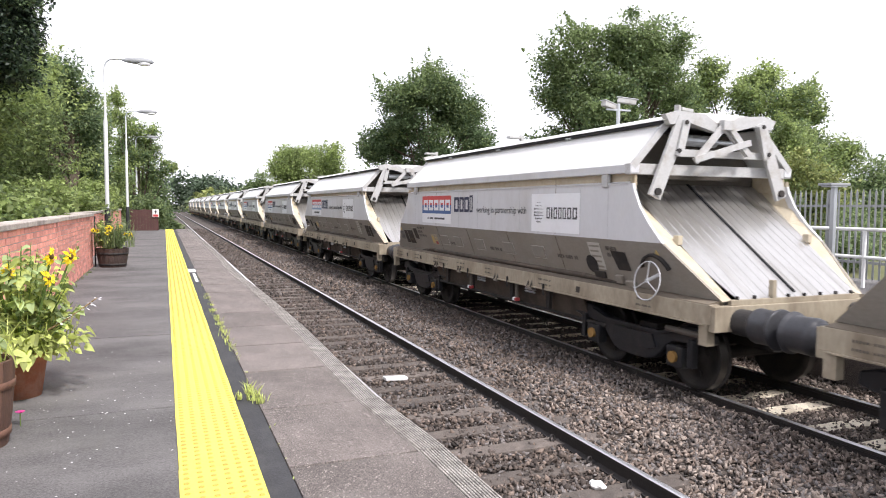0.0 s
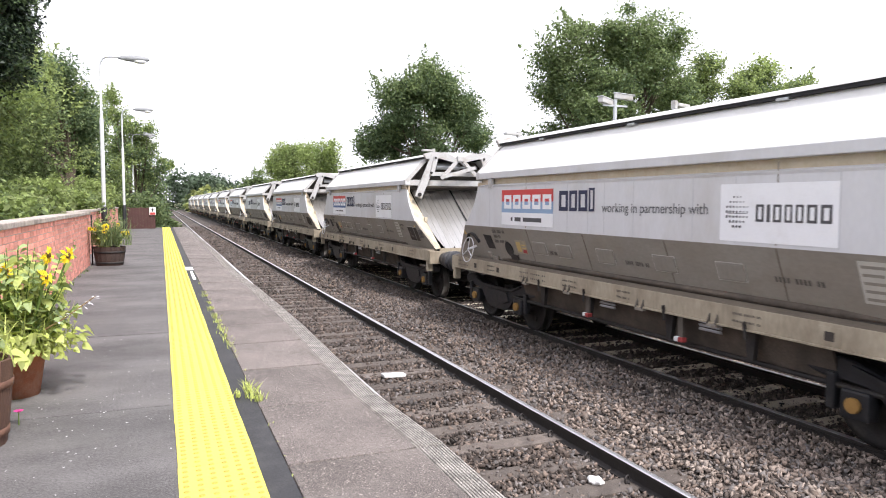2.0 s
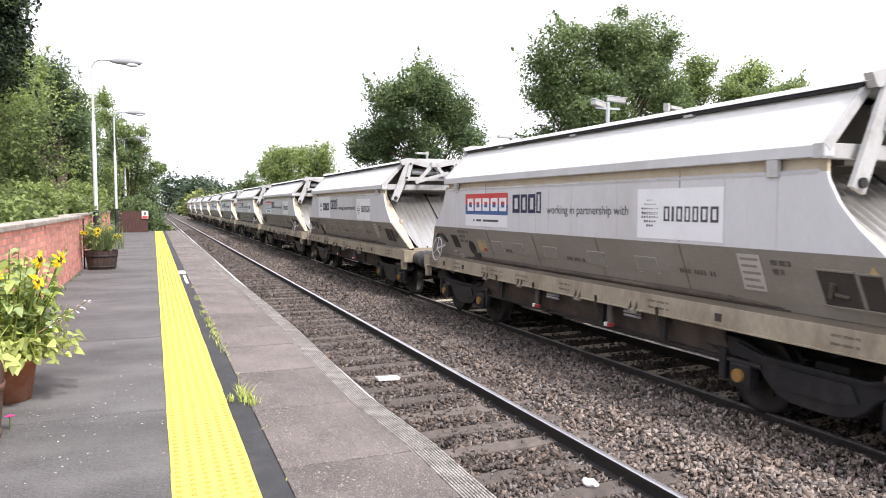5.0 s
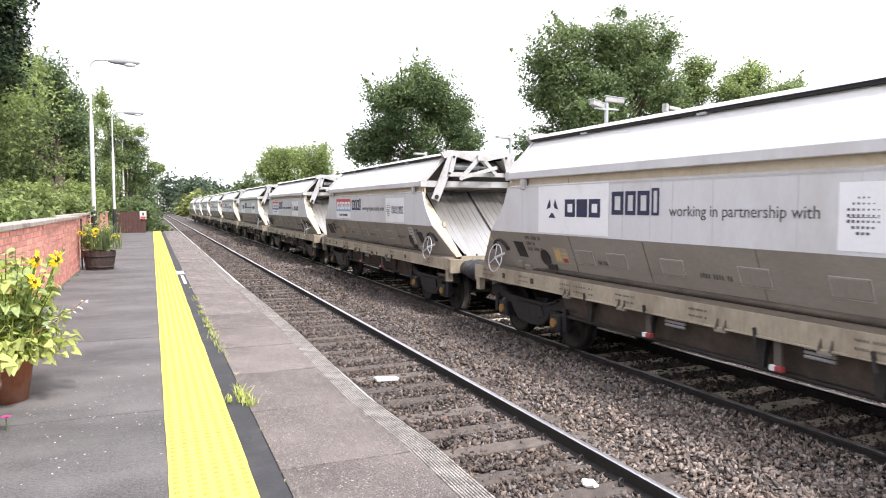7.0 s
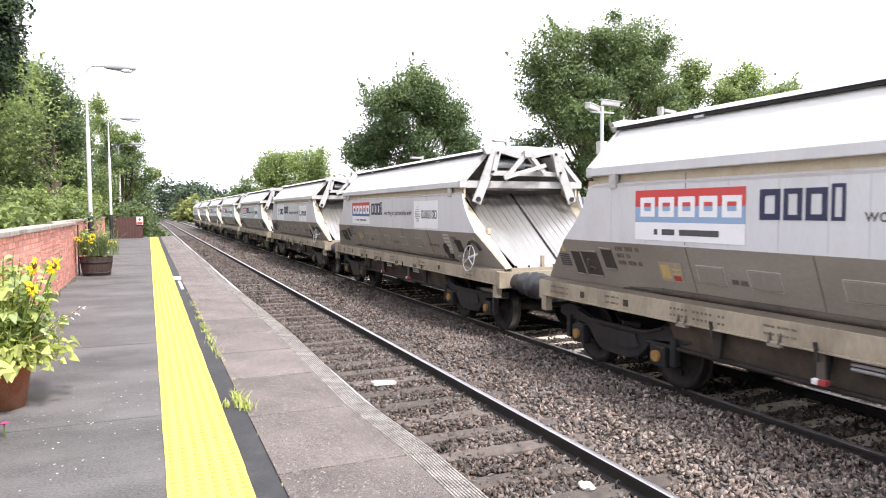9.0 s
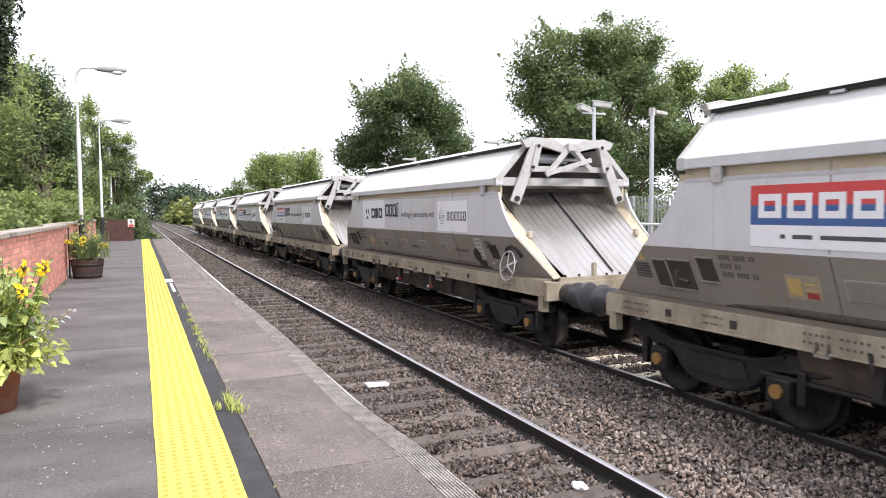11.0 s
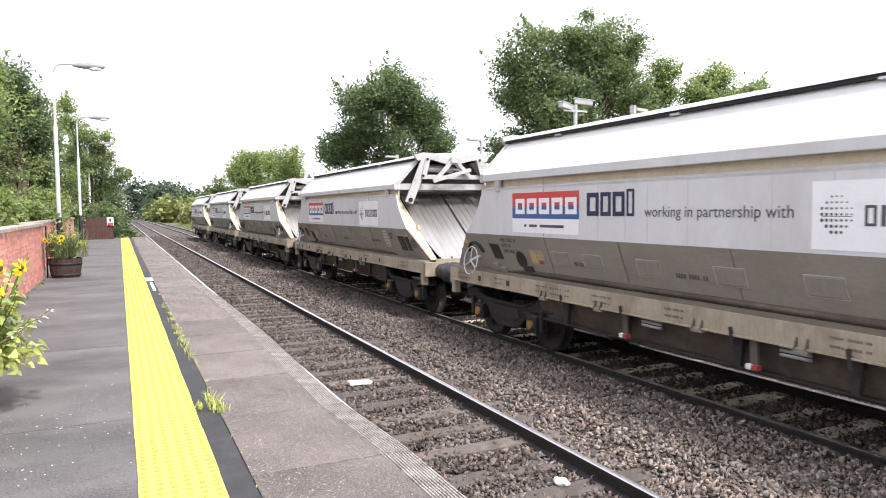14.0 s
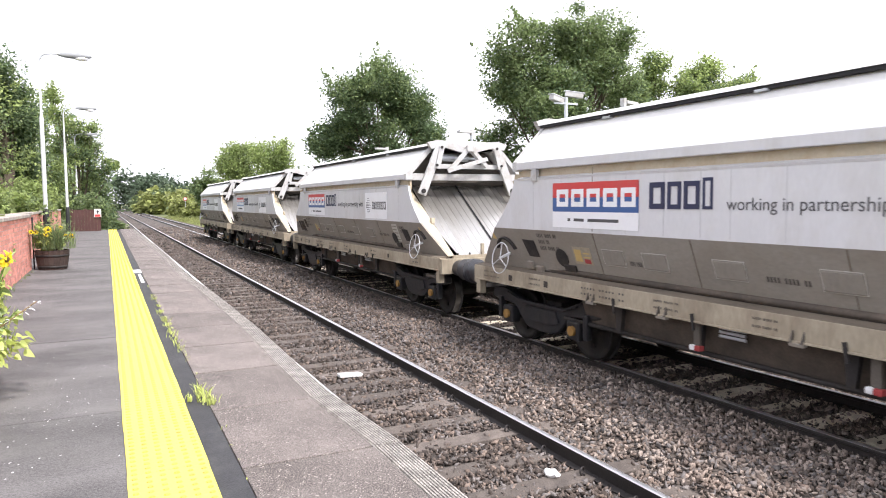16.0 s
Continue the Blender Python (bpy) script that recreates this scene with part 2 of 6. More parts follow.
M = dict(
    asphalt=material("platform_asphalt", (0.112, 0.106, 0.105), 0.88, var=0.5, scale=1.2, fine=95, bump=0.3, contrast=3.4, grain=0.75, rag=0.95, stain=(0.18, 0.172, 0.163), stain_scale=1.5, stain_at=0.56, stain_amt=0.4, stretch=(0.6, 1, 1)),
    slab=material("paving_concrete", (0.165, 0.143, 0.132), 0.92, var=0.8, scale=1.5, fine=115, bump=0.25, contrast=4.0, grain=0.9, rag=0.95, stain=(0.24, 0.215, 0.2), stain_scale=1.2, stain_at=0.58, stain_amt=0.3, objrand=0.14),
    grit_pale=material("pale_aggregate", (0.37, 0.33, 0.3), 0.9, var=0.3, bump=0.0, island=0.4),
    grit_dark=material("dark_aggregate", (0.08, 0.07, 0.064), 0.9, var=0.3, bump=0.0, island=0.4),
    coping=material("coping_concrete", (0.31, 0.288, 0.262), 0.9, var=0.45, scale=5, fine=80, bump=0.4, contrast=2.2, stain=(0.16, 0.15, 0.135), stain_scale=4, objrand=0.08),
    tar=material("tar_strip", (0.035, 0.035, 0.038), 0.75, var=0.3, scale=4, fine=120, bump=0.3, stain=(0.08, 0.08, 0.078), stain_scale=3),
    yellow=material("yellow_tactile", (0.84, 0.71, 0.105), 0.7, var=0.07, scale=2, fine=40, bump=0.1, stain=(0.6, 0.5, 0.09), stain_scale=1.6, stain_at=0.62, stain_amt=0.5),
    blister=material("worn_blister", (0.4, 0.31, 0.06), 0.7, var=0.2, scale=2, fine=40, bump=0.1),
    ballast=material("ballast_bed", (0.085, 0.07, 0.061), 0.95, var=0.75, scale=7, fine=26, bump=0.9, contrast=2.4, stain=(0.06, 0.05, 0.045), stain_scale=1.2),
    stone=material("ballast_stone_brown", (0.15, 0.115, 0.094), 0.9, var=0.4, scale=14, fine=80, bump=0.4, island=0.6, stain=(0.36, 0.285, 0.245), stain_scale=0.55, stain_at=0.56, stain_amt=0.42),
    stone_grey=material("ballast_stone_grey", (0.135, 0.122, 0.117), 0.9, var=0.4, scale=14, fine=80, bump=0.4, island=0.6, stain=(0.34, 0.30, 0.28), stain_scale=0.55, stain_at=0.56, stain_amt=0.42),
    stone_pale=material("ballast_stone_pale", (0.25, 0.208, 0.18), 0.9, var=0.35, scale=14, fine=80, bump=0.4, island=0.6, stain=(0.3, 0.2, 0.15), stain_scale=0.9, stain_amt=0.3),
    stone_oily=material("ballast_stone_oily", (0.075, 0.06, 0.052), 0.8, var=0.4, scale=14, fine=80, bump=0.4, island=0.75, stain=(0.15, 0.105, 0.08), stain_scale=0.9, stain_amt=0.3),
    saddle=material("blue_black_casting", (0.018, 0.019, 0.022), 0.4, var=0.35, scale=4, fine=40, bump=0.15, stain=(0.07, 0.062, 0.055), stain_scale=2.2, stain_at=0.58, stain_amt=0.6),
    sleeper=material("weathered_sleeper", (0.125, 0.105, 0.092), 0.9, var=0.5, scale=6, fine=60, bump=0.5, objrand=0.25, stain=(0.07, 0.06, 0.055), stain_scale=4),
    sleeper_pale=material("pale_concrete_sleeper", (0.76, 0.69, 0.56), 0.9, var=0.25, scale=5, fine=50, bump=0.4, contrast=1.4, objrand=0.15, stain=(0.3, 0.23, 0.17), stain_scale=1.8, stain_at=0.56, stain_amt=0.7),
    rail_side=material("rusty_rail_side", (0.03, 0.026, 0.025), 0.6, var=0.35, scale=6, fine=60, bump=0.2, metal=0.1),
    rail_top=material("polished_rail_head", (0.78, 0.78, 0.79), 0.42, metal=1.0, var=0.08, scale=3, fine=60, bump=0.02, stretch=(1, 0.1, 1)),
    brick=material("red_brick", (0.73, 0.325, 0.26), 0.9, var=0.25, scale=10, fine=80, bump=0.4, objrand=0.22, island=0.22, stain=(0.5, 0.24, 0.19), stain_scale=2.0, stain_amt=0.55),
    mortar=material("mortar", (0.5, 0.43, 0.38), 0.95, var=0.2, scale=10, fine=90, bump=0.4),
    capstone=material("weathered_capstone", (0.42, 0.37, 0.33), 0.92, var=0.3, scale=5, fine=70, bump=0.5, objrand=0.12, stain=(0.12, 0.11, 0.09), stain_scale=3),
    earth=material("grassy_earth", (0.07, 0.075, 0.035), 0.95, var=0.5, scale=2, fine=30, bump=0.6, stain=(0.06, 0.09, 0.025), stain_scale=0.5),
    far_ground=material("scrub_ground", (0.1, 0.12, 0.05), 0.95, var=0.4, scale=0.3, fine=6, bump=0.4, stain=(0.16, 0.14, 0.07), stain_scale=0.1),
    grey=material("wagon_grey_paint", (0.55, 0.555, 0.57), 0.5, var=0.06, scale=2.5, fine=25, bump=0.04, stain=(0.38, 0.36, 0.325), stain_scale=1.1, stain_at=0.6, stain_amt=0.5, stretch=(1, 1, 0.4)),
    dirty=material("dirty_wagon_paint", (0.25, 0.23, 0.2), 0.6, var=0.16, scale=2.0, fine=30, bump=0.06, stain=(0.2, 0.17, 0.135), stain_scale=1.1, stain_at=0.52, stain_amt=0.6, stretch=(1, 0.5, 1)),
    sill=material("sandy_sole_bar", (0.345, 0.30, 0.225), 0.7, var=0.16, scale=2.0, fine=30, bump=0.08, contrast=1.4, stain=(0.15, 0.115, 0.08), stain_scale=2.2, stain_at=0.54, stain_amt=0.75, stretch=(1, 0.8, 0.35)),
    weld=material("grey_weld_line", (0.45, 0.455, 0.47), 0.55, var=0.1, scale=3, bump=0.03),
    polewhite=material("weathered_pole_paint", (0.62, 0.63, 0.65), 0.5, var=0.08, scale=3, fine=30, bump=0.03, stain=(0.45, 0.45, 0.44), stain_scale=2.5),
    roof=material("pale_roof_paint", (0.62, 0.62, 0.61), 0.55, var=0.05, scale=1.5, fine=20, bump=0.03, stain=(0.5, 0.49, 0.46), stain_scale=1.0, stain_amt=0.4),
    sheet=material("worn_slope_sheet", (0.55, 0.535, 0.515), 0.3, metal=0.88, var=0.12, scale=2.5, fine=30, bump=0.05, stain=(0.36, 0.33, 0.285), stain_scale=2.2, stain_at=0.58, stain_amt=0.55, stretch=(2.2, 0.3, 0.3)),
    flange=material("sand_worn_flange", (0.47, 0.415, 0.315), 0.7, var=0.12, scale=4, fine=30, bump=0.06, stain=(0.36, 0.26, 0.15), stain_scale=3, stain_amt=0.5),
    gear=material("grey_lever_paint", (0.44, 0.44, 0.435), 0.55, var=0.12, scale=4, fine=30, bump=0.05, stain=(0.25, 0.215, 0.175), stain_scale=4, stain_at=0.56, stain_amt=0.7),
    black=material("black_rubber_seal", (0.018, 0.018, 0.02), 0.8, var=0.2, bump=0.05),
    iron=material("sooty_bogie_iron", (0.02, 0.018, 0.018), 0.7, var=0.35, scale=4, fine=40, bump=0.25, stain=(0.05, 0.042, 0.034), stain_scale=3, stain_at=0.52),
    bufgrey=material("dark_buffer_steel", (0.055, 0.056, 0.062), 0.42, metal=0.3, var=0.25, scale=4, fine=30, bump=0.08),
    # dark steel; on the end walls its darkness is the shade under the roof
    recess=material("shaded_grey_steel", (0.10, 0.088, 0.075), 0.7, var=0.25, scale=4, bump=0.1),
    stencil=material("faded_stencil_ink", (0.095, 0.085, 0.075), 0.7, var=0.3, scale=20, bump=0.0),
    darkbarrel=material("dark_oak_stave", (0.055, 0.036, 0.03), 0.8, var=0.35, scale=5, fine=40, bump=0.4, objrand=0.2, stretch=(4, 4, 0.6)),
    ledge=material("brown_dust", (0.13, 0.107, 0.082), 0.9, var=0.3, scale=5, fine=40, bump=0.2, stain=(0.17, 0.14, 0.105), stain_scale=1.6, stain_at=0.5, stain_amt=0.8, stretch=(1, 0.5, 1)),
    # near-black that stands for the shade in grooves, sockets and openings
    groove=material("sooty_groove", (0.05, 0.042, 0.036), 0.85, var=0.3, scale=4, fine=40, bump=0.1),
    chute=material("dusty_brown_chute", (0.105, 0.085, 0.068), 0.85, var=0.35, scale=3, fine=40, bump=0.15, stain=(0.05, 0.042, 0.036), stain_scale=1.6, stain_at=0.5, stain_amt=0.8),
    ochre=material("ochre_print", (0.5, 0.36, 0.14), 0.6, var=0.15, bump=0.0),
    mutedred=material("muted_red_paint", (0.34, 0.05, 0.05), 0.6, var=0.2, scale=8, bump=0.05),
    hatch=material("dusty_hatch_edge", (0.45, 0.43, 0.385), 0.7, var=0.1, bump=0.05),
    tread=material("worn_wheel_tread", (0.12, 0.115, 0.11), 0.45, metal=1.0, var=0.1, bump=0.02),
    axle_cap=material("ochre_axle_cap", (0.3, 0.17, 0.05), 0.75, var=0.2, scale=8, bump=0.1),
    steel=material("galvanised_steel", (0.5, 0.52, 0.54), 0.4, metal=0.7, var=0.08, scale=4, fine=30, bump=0.03),
    white=material("white_paint", (0.78, 0.78, 0.77), 0.5, var=0.05, scale=4, fine=40, bump=0.03, stain=(0.55, 0.55, 0.53), stain_scale=4, stain_at=0.62),
    panel=material("white_vinyl_panel", (0.74, 0.75, 0.77), 0.4, var=0.04, scale=3, fine=30, bump=0.02, stain=(0.5, 0.49, 0.46), stain_scale=2, stain_at=0.6, stain_amt=0.4),
    red=material("red_vinyl", (0.55, 0.06, 0.06), 0.45, var=0.08, scale=4, bump=0.02, stain=(0.4, 0.09, 0.08), stain_scale=4),
    blue=material("blue_vinyl", (0.05, 0.11, 0.28), 0.45, var=0.08, scale=4, bump=0.02),
    paleblue=material("faded_blue_vinyl", (0.25, 0.36, 0.52), 0.5, var=0.08, scale=4, bump=0.02),
    ink=material("dark_navy_ink", (0.025, 0.03, 0.07), 0.5, var=0.1, scale=6, bump=0.0),
    inkgrey=material("dark_grey_ink", (0.07, 0.07, 0.075), 0.55, var=0.2, scale=9, bump=0.0),
    terracotta=material("terracotta", (0.36, 0.13, 0.07), 0.85, var=0.2, scale=9, fine=60, bump=0.2, stain=(0.42, 0.27, 0.2), stain_scale=6),
    lantern=material("grey_lantern", (0.25, 0.26, 0.27), 0.5, var=0.1, bump=0.03),
    barrel=material("oak_barrel_stave", (0.115, 0.062, 0.045), 0.8, var=0.35, scale=5, fine=40, bump=0.4, objrand=0.2, stretch=(4, 4, 0.6)),
    hoop=material("rusty_hoop", (0.16, 0.085, 0.06), 0.8, var=0.3, scale=8, metal=0.3, bump=0.2),
    soil=material("potting_soil", (0.04, 0.03, 0.022), 0.95, var=0.4, scale=20, bump=0.8),
    bark=material("tree_bark", (0.12, 0.095, 0.07), 0.95, var=0.4, scale=6, fine=40, bump=0.7, stretch=(1, 1, 0.3)),
    stem=material("green_stem", (0.13, 0.2, 0.05), 0.7, var=0.25, scale=9, bump=0.1),
    petal=material("sunflower_petal", (0.9, 0.7, 0.03), 0.6, var=0.15, scale=20, bump=0.05, island=0.15, trans=0.25),
    disc=material("sunflower_disc", (0.12, 0.07, 0.02), 0.9, var=0.4, scale=60, bump=0.6),
    pink=material("pink_petal", (0.75, 0.07, 0.32), 0.6, var=0.1, bump=0.05),
    fence=material("galvanised_palisade", (0.31, 0.32, 0.32), 0.55, metal=0.3, var=0.1, scale=4, bump=0.03, objrand=0.06),
    board=material("dark_red_boards", (0.085, 0.04, 0.036), 0.8, var=0.25, scale=4, bump=0.2),
    postblack=material("black_post_sleeve", (0.02, 0.02, 0.022), 0.6, var=0.2, bump=0.05),
    brownstem=material("brown_seed_stem", (0.25, 0.17, 0.08), 0.85, var=0.25, scale=12, bump=0.2),
)


def leaf_mat(name, base, island=0.45, trans=0.35):
    return material(name, base, 0.55, var=0.25, scale=0.5, fine=9, bump=0.0, island=island, trans=trans, spec=0.35)


M.update(
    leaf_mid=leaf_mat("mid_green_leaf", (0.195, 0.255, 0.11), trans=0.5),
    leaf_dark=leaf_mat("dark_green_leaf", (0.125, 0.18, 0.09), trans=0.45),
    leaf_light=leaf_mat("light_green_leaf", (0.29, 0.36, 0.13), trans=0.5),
    leaf_yew=leaf_mat("dark_conifer_needle", (0.016, 0.03, 0.016), trans=0.1),
    # distance haze is mixed into the colours of leaf_far and leaf_haze
    leaf_far=leaf_mat("far_wood_leaf", (0.14, 0.185, 0.09)),
    leaf_pale=leaf_mat("pale_scrub_leaf", (0.26, 0.29, 0.1)),
    leaf_haze=leaf_mat("hazy_far_leaf", (0.085, 0.12, 0.075)),
    leaf_sun=leaf_mat("sunflower_leaf", (0.52, 0.58, 0.19), island=0.5, trans=0.5),
    # shaded copy of the sunflower leaf colour
    leaf_sun_shade=leaf_mat("grey_green_leaf", (0.36, 0.45, 0.2), island=0.4, trans=0.4),
)


# ================= mesh tools =================
def part(name, bm, mat, parent=None, label="", m=None):
    """Links a bmesh as one mesh object, under a thing or a part if one is given."""
    me = bpy.data.meshes.new(name)
    bm.normal_update()
    bm.to_mesh(me)
    bm.free()
    me.materials.append(M[mat])
    ob = new(name, me)
    if parent is not None:
        ob.parent = parent
    if m is not None:
        ob.matrix_basis = m
    if label:
        ob["label"] = label
    return ob


def again(ob, parent, m):
    """One more piece on the same mesh."""
    o = new(ob.name.split(".")[0], ob.data)
    o.parent = parent
    o.matrix_basis = m
    return o


def raw(name, verts, faces, mat, parent=None, label="", smooth=False):
    me = bpy.data.meshes.new(name)
    me.from_pydata([tuple(v) for v in verts], [], [tuple(f) for f in faces])
    me.materials.append(M[mat])
    if smooth:
        me.polygons.foreach_set("use_smooth", [True] * len(me.polygons))
    ob = new(name, me)
    if parent is not None:
        ob.parent = parent
    if label:
        ob["label"] = label
    return ob


def quads(name, V, mat, parent=None, label="", per=4):
    """A mesh of loose polygons, from an array (n, per, 3)."""
    V = np.asarray(V, dtype=np.float32)
    n = len(V)
    me = bpy.data.meshes.new(name)
    me.vertices.add(n * per)
    me.vertices.foreach_set("co", V.reshape(-1))
    me.loops.add(n * per)
    me.loops.foreach_set("vertex_index", np.arange(n * per, dtype=np.int32))
    me.polygons.add(n)
    me.polygons.foreach_set("loop_start", np.arange(n, dtype=np.int32) * per)
    me.update(calc_edges=True)
    me.materials.append(M[mat])
    ob = new(name, me)
    if parent is not None:
        ob.parent = parent
    if label:
        ob["label"] = label
    return ob


def bx(bm, x0, x1, y0, y1, z0, z1, bev=0.0):
    r = bmesh.ops.create_cube(bm, size=1.0)
    vs = r["verts"]
    for v in vs:
        v.co = Vector(((x0 + x1) / 2 + v.co.x * (x1 - x0), (y0 + y1) / 2 + v.co.y * (y1 - y0), (z0 + z1) / 2 + v.co.z * (z1 - z0)))
    if bev:
        es = list({e for v in vs for e in v.link_edges})
        bmesh.ops.bevel(bm, geom=es, offset=bev, segments=2, affect='EDGES', profile=0.6)
    return bm


def box(x0, x1, y0, y1, z0, z1, bev=0.0):
    return bx(bmesh.new(), x0, x1, y0, y1, z0, z1, bev)


def rod(bm, a, b, r, r2=None, n=10):
    """A round bar from a to b."""
    a, b = Vector(a), Vector(b)
    d = b - a
    m = Matrix.Translation((a + b) / 2) @ d.to_track_quat("Z", "Y").to_matrix().to_4x4()
    bmesh.ops.create_cone(bm, cap_ends=True, segments=n, radius1=r, radius2=r if r2 is None else r2, depth=d.length, matrix=m)
    return bm


def bar(bm, a, b, w, h, up=(0, 0, 1)):
    """A flat bar from a to b, w wide and h thick."""
    a, b = Vector(a), Vector(b)
    d = (b - a).normalized()
    s = d.cross(Vector(up)).normalized() * w / 2
    u = s.cross(d).normalized() * h / 2
    vs = [bm.verts.new(p + i * s + j * u) for p in (a, b) for i, j in ((-1, -1), (1, -1), (1, 1), (-1, 1))]
    for f in ((3, 2, 1, 0), (4, 5, 6, 7), (0, 1, 5, 4), (1, 2, 6, 5), (2, 3, 7, 6), (3, 0, 4, 7)):
        bm.faces.new([vs[i] for i in f])
    return bm


def prism(bm, pts, axis, a, b):
    """Extrudes a polygon of 2D points along x, y or z from a to b."""
    def at(p, t):
        return {"x": (t, p[0], p[1]), "y": (p[0], t, p[1]), "z": (p[0], p[1], t)}[axis]
    lo, hi = [bm.verts.new(at(p, a)) for p in pts], [bm.verts.new(at(p, b)) for p in pts]
    n = len(pts)
    fs = [bm.faces.new(lo), bm.faces.new(hi)]
    fs += [bm.faces.new((lo[i], lo[(i + 1) % n], hi[(i + 1) % n], hi[i])) for i in range(n)]
    bmesh.ops.recalc_face_normals(bm, faces=fs)
    return bm


def lathe(bm, prof, n=20, m=None):
    """Turns a profile of (radius, height) about z."""
    rings = []
    for r, z in prof:
        rings.append([bm.verts.new((r * math.cos(2 * math.pi * k / n), r * math.sin(2 * math.pi * k / n), z)) for k in range(n)])
    fs = []
    for a, b in zip(rings, rings[1:]):
        for k in range(n):
            fs.append(bm.faces.new((a[k], a[(k + 1) % n], b[(k + 1) % n], b[k])))
    for f in fs:
        f.smooth = True
    if m is not None:
        bmesh.ops.transform(bm, matrix=m, verts=[v for r in rings for v in r])
    return bm


def ring(bm, R, r, m, n=28, k=8):
    rows = []
    for i in range(n):
        a = 2 * math.pi * i / n
        rows.append([bm.verts.new(m @ Vector(((R + r * math.cos(2 * math.pi * j / k)) * math.cos(a), (R + r * math.cos(2 * math.pi * j / k)) * math.sin(a), r * math.sin(2 * math.pi * j / k)))) for j in range(k)])
    for i in range(n):
        for j in range(k):
            bm.faces.new((rows[i][j], rows[(i + 1) % n][j], rows[(i + 1) % n][(j + 1) % k], rows[i][(j + 1) % k])).smooth = True
    return bm


def thing(name, label, category, group="", m=None, kind=""):
    ob = new(name)
    ob.empty_display_size = 0.2
    tagged(ob, label, category, group, kind)
    if m is not None:
        ob.matrix_basis = m
    return ob


rng = np.random.default_rng(7)


def far_x(y):
    """Centre line of the far track: nearly straight, easing back to the left far away."""
    return FAR_TRACK + LEAN * y - 0.00002 * max(0.0, y - 60) ** 2


def near_x(y):
    return NEAR_TRACK + 0.0004 * y - 0.00002 * max(0.0, y - 60) ** 2

# ================= ground, platforms, tracks =================
def sheet(name, xs, ys, zfun, mat, label, category="ground"):
    vs = [(x, y, zfun(x, y)) for y in ys for x in xs]
    n = len(xs)
    fs = [(j * n + i, j * n + i + 1, (j + 1) * n + i + 1, (j + 1) * n + i) for j in range(len(ys) - 1) for i in range(n - 1)]
    return tagged(raw(name, vs, fs, mat, smooth=True), label, category, kind="structure")


def ground_z(x, y):
    z = -1.32
    if x < -2.0:
        z = min(0.55, -1.3 + (-x - 1.6) * 2.6) if y < 44 else -1.3 + min(1.0, (-x - 2) * 0.15)
    if x > 14:
        z = -1.2 + min(1.0, (x - 14) * 0.1)
    if x < -2.0 or x > 14:
        z += 0.15 * noise.noise((x * 0.3, y * 0.3, 0))
    return z


gx = [-2500, -600, -150, -60, -30, -20, -14, -10, -7, -5, -4, -3.2, -2.6, -2.1, -1.7, 1, 5, 9, 12, 14, 15, 17, 20, 25, 32, 45, 80, 200, 700, 2500]
gy = [-400, -100, -40, -20, -10, -5] + list(range(0, 60, 2)) + [65, 72, 80, 90, 100, 120, 140, 170, 200, 250, 300, 400, 600, 1000, 2500]
sheet("ground", gx, gy, ground_z, "far_ground", "rough scrubby ground beside the railway")


def bed_z(x, y):
    hump = min(1.0, max(0.0, (x - 4.3) / 0.5)) * min(1.0, max(0.0, (6.36 - x) / 0.08))
    return BED + 0.085 * hump + 0.03 * noise.noise((x * 1.3, y * 1.3, 3)) - (0.14 if x < 1.2 or x > 9.2 else 0)


def ballast_strip():
    xs = [0.9 + 0.25 * i for i in range(36)]
    ys = [-14 + 0.5 * i for i in range(160)] + [66 + 6 * i for i in range(60)]
    vs = [(x - 0.00002 * max(0.0, y - 60) ** 2, y, bed_z(x, y)) for y in ys for x in xs]
    n = len(xs)
    fs = [(j * n + i, j * n + i + 1, (j + 1) * n + i + 1, (j + 1) * n + i) for j in range(len(ys) - 1) for i in range(n - 1)]
    return tagged(raw("ballast_bed", vs, fs, "ballast", smooth=True), "brown-grey stone ballast bed under both railway tracks", "ballast", kind="structure")


ballast_strip()


def stones():
    """Loose ballast, one many-sided stone for each place, thinning out with distance."""
    octa = np.array([(1, 0, 0), (0, 1, 0), (-1, 0, 0), (0, -1, 0), (0, 0, 1), (0, 0, -1)], float)
    tri = [(0, 1, 4), (1, 2, 4), (2, 3, 4), (3, 0, 4), (1, 0, 5), (2, 1, 5), (3, 2, 5), (0, 3, 5)]
    pts = []
    for y0, y1, count, size in ((1.0, 9.0, 48000, 0.031), (9.0, 18.0, 36000, 0.036), (18.0, 40.0, 28000, 0.05), (40.0, 75.0, 14000, 0.075)):
        p = np.stack([rng.uniform(1.5, 9.0, count), rng.uniform(y0, y1, count), np.zeros(count), size * rng.uniform(0.55, 1.25, count)], 1)
        pts.append(p)
    p = np.concatenate(pts)
    # keep the rails' own lines clear
    for c in (NEAR_TRACK, FAR_TRACK + 0.05):
        for s in (-0.75, 0.75):
            p = p[np.abs(p[:, 0] - (c + s)) > 0.085]
    # few stones lie on the sleepers
    for c in (NEAR_TRACK, FAR_TRACK + 0.05):
        i = np.round((p[:, 1] - 0.3) / 0.66)
        on = (np.abs(p[:, 1] - (0.3 + i * 0.66)) < 0.135) & (p[:, 0] - c > (-1.3 if c == NEAR_TRACK else -0.7)) & (p[:, 0] - c < 1.3)
        p = p[~on | (rng.uniform(size=len(p)) < 0.36)]
    n = len(p)
    z = np.array([bed_z(a, b) for a, b in p[:, :2]])
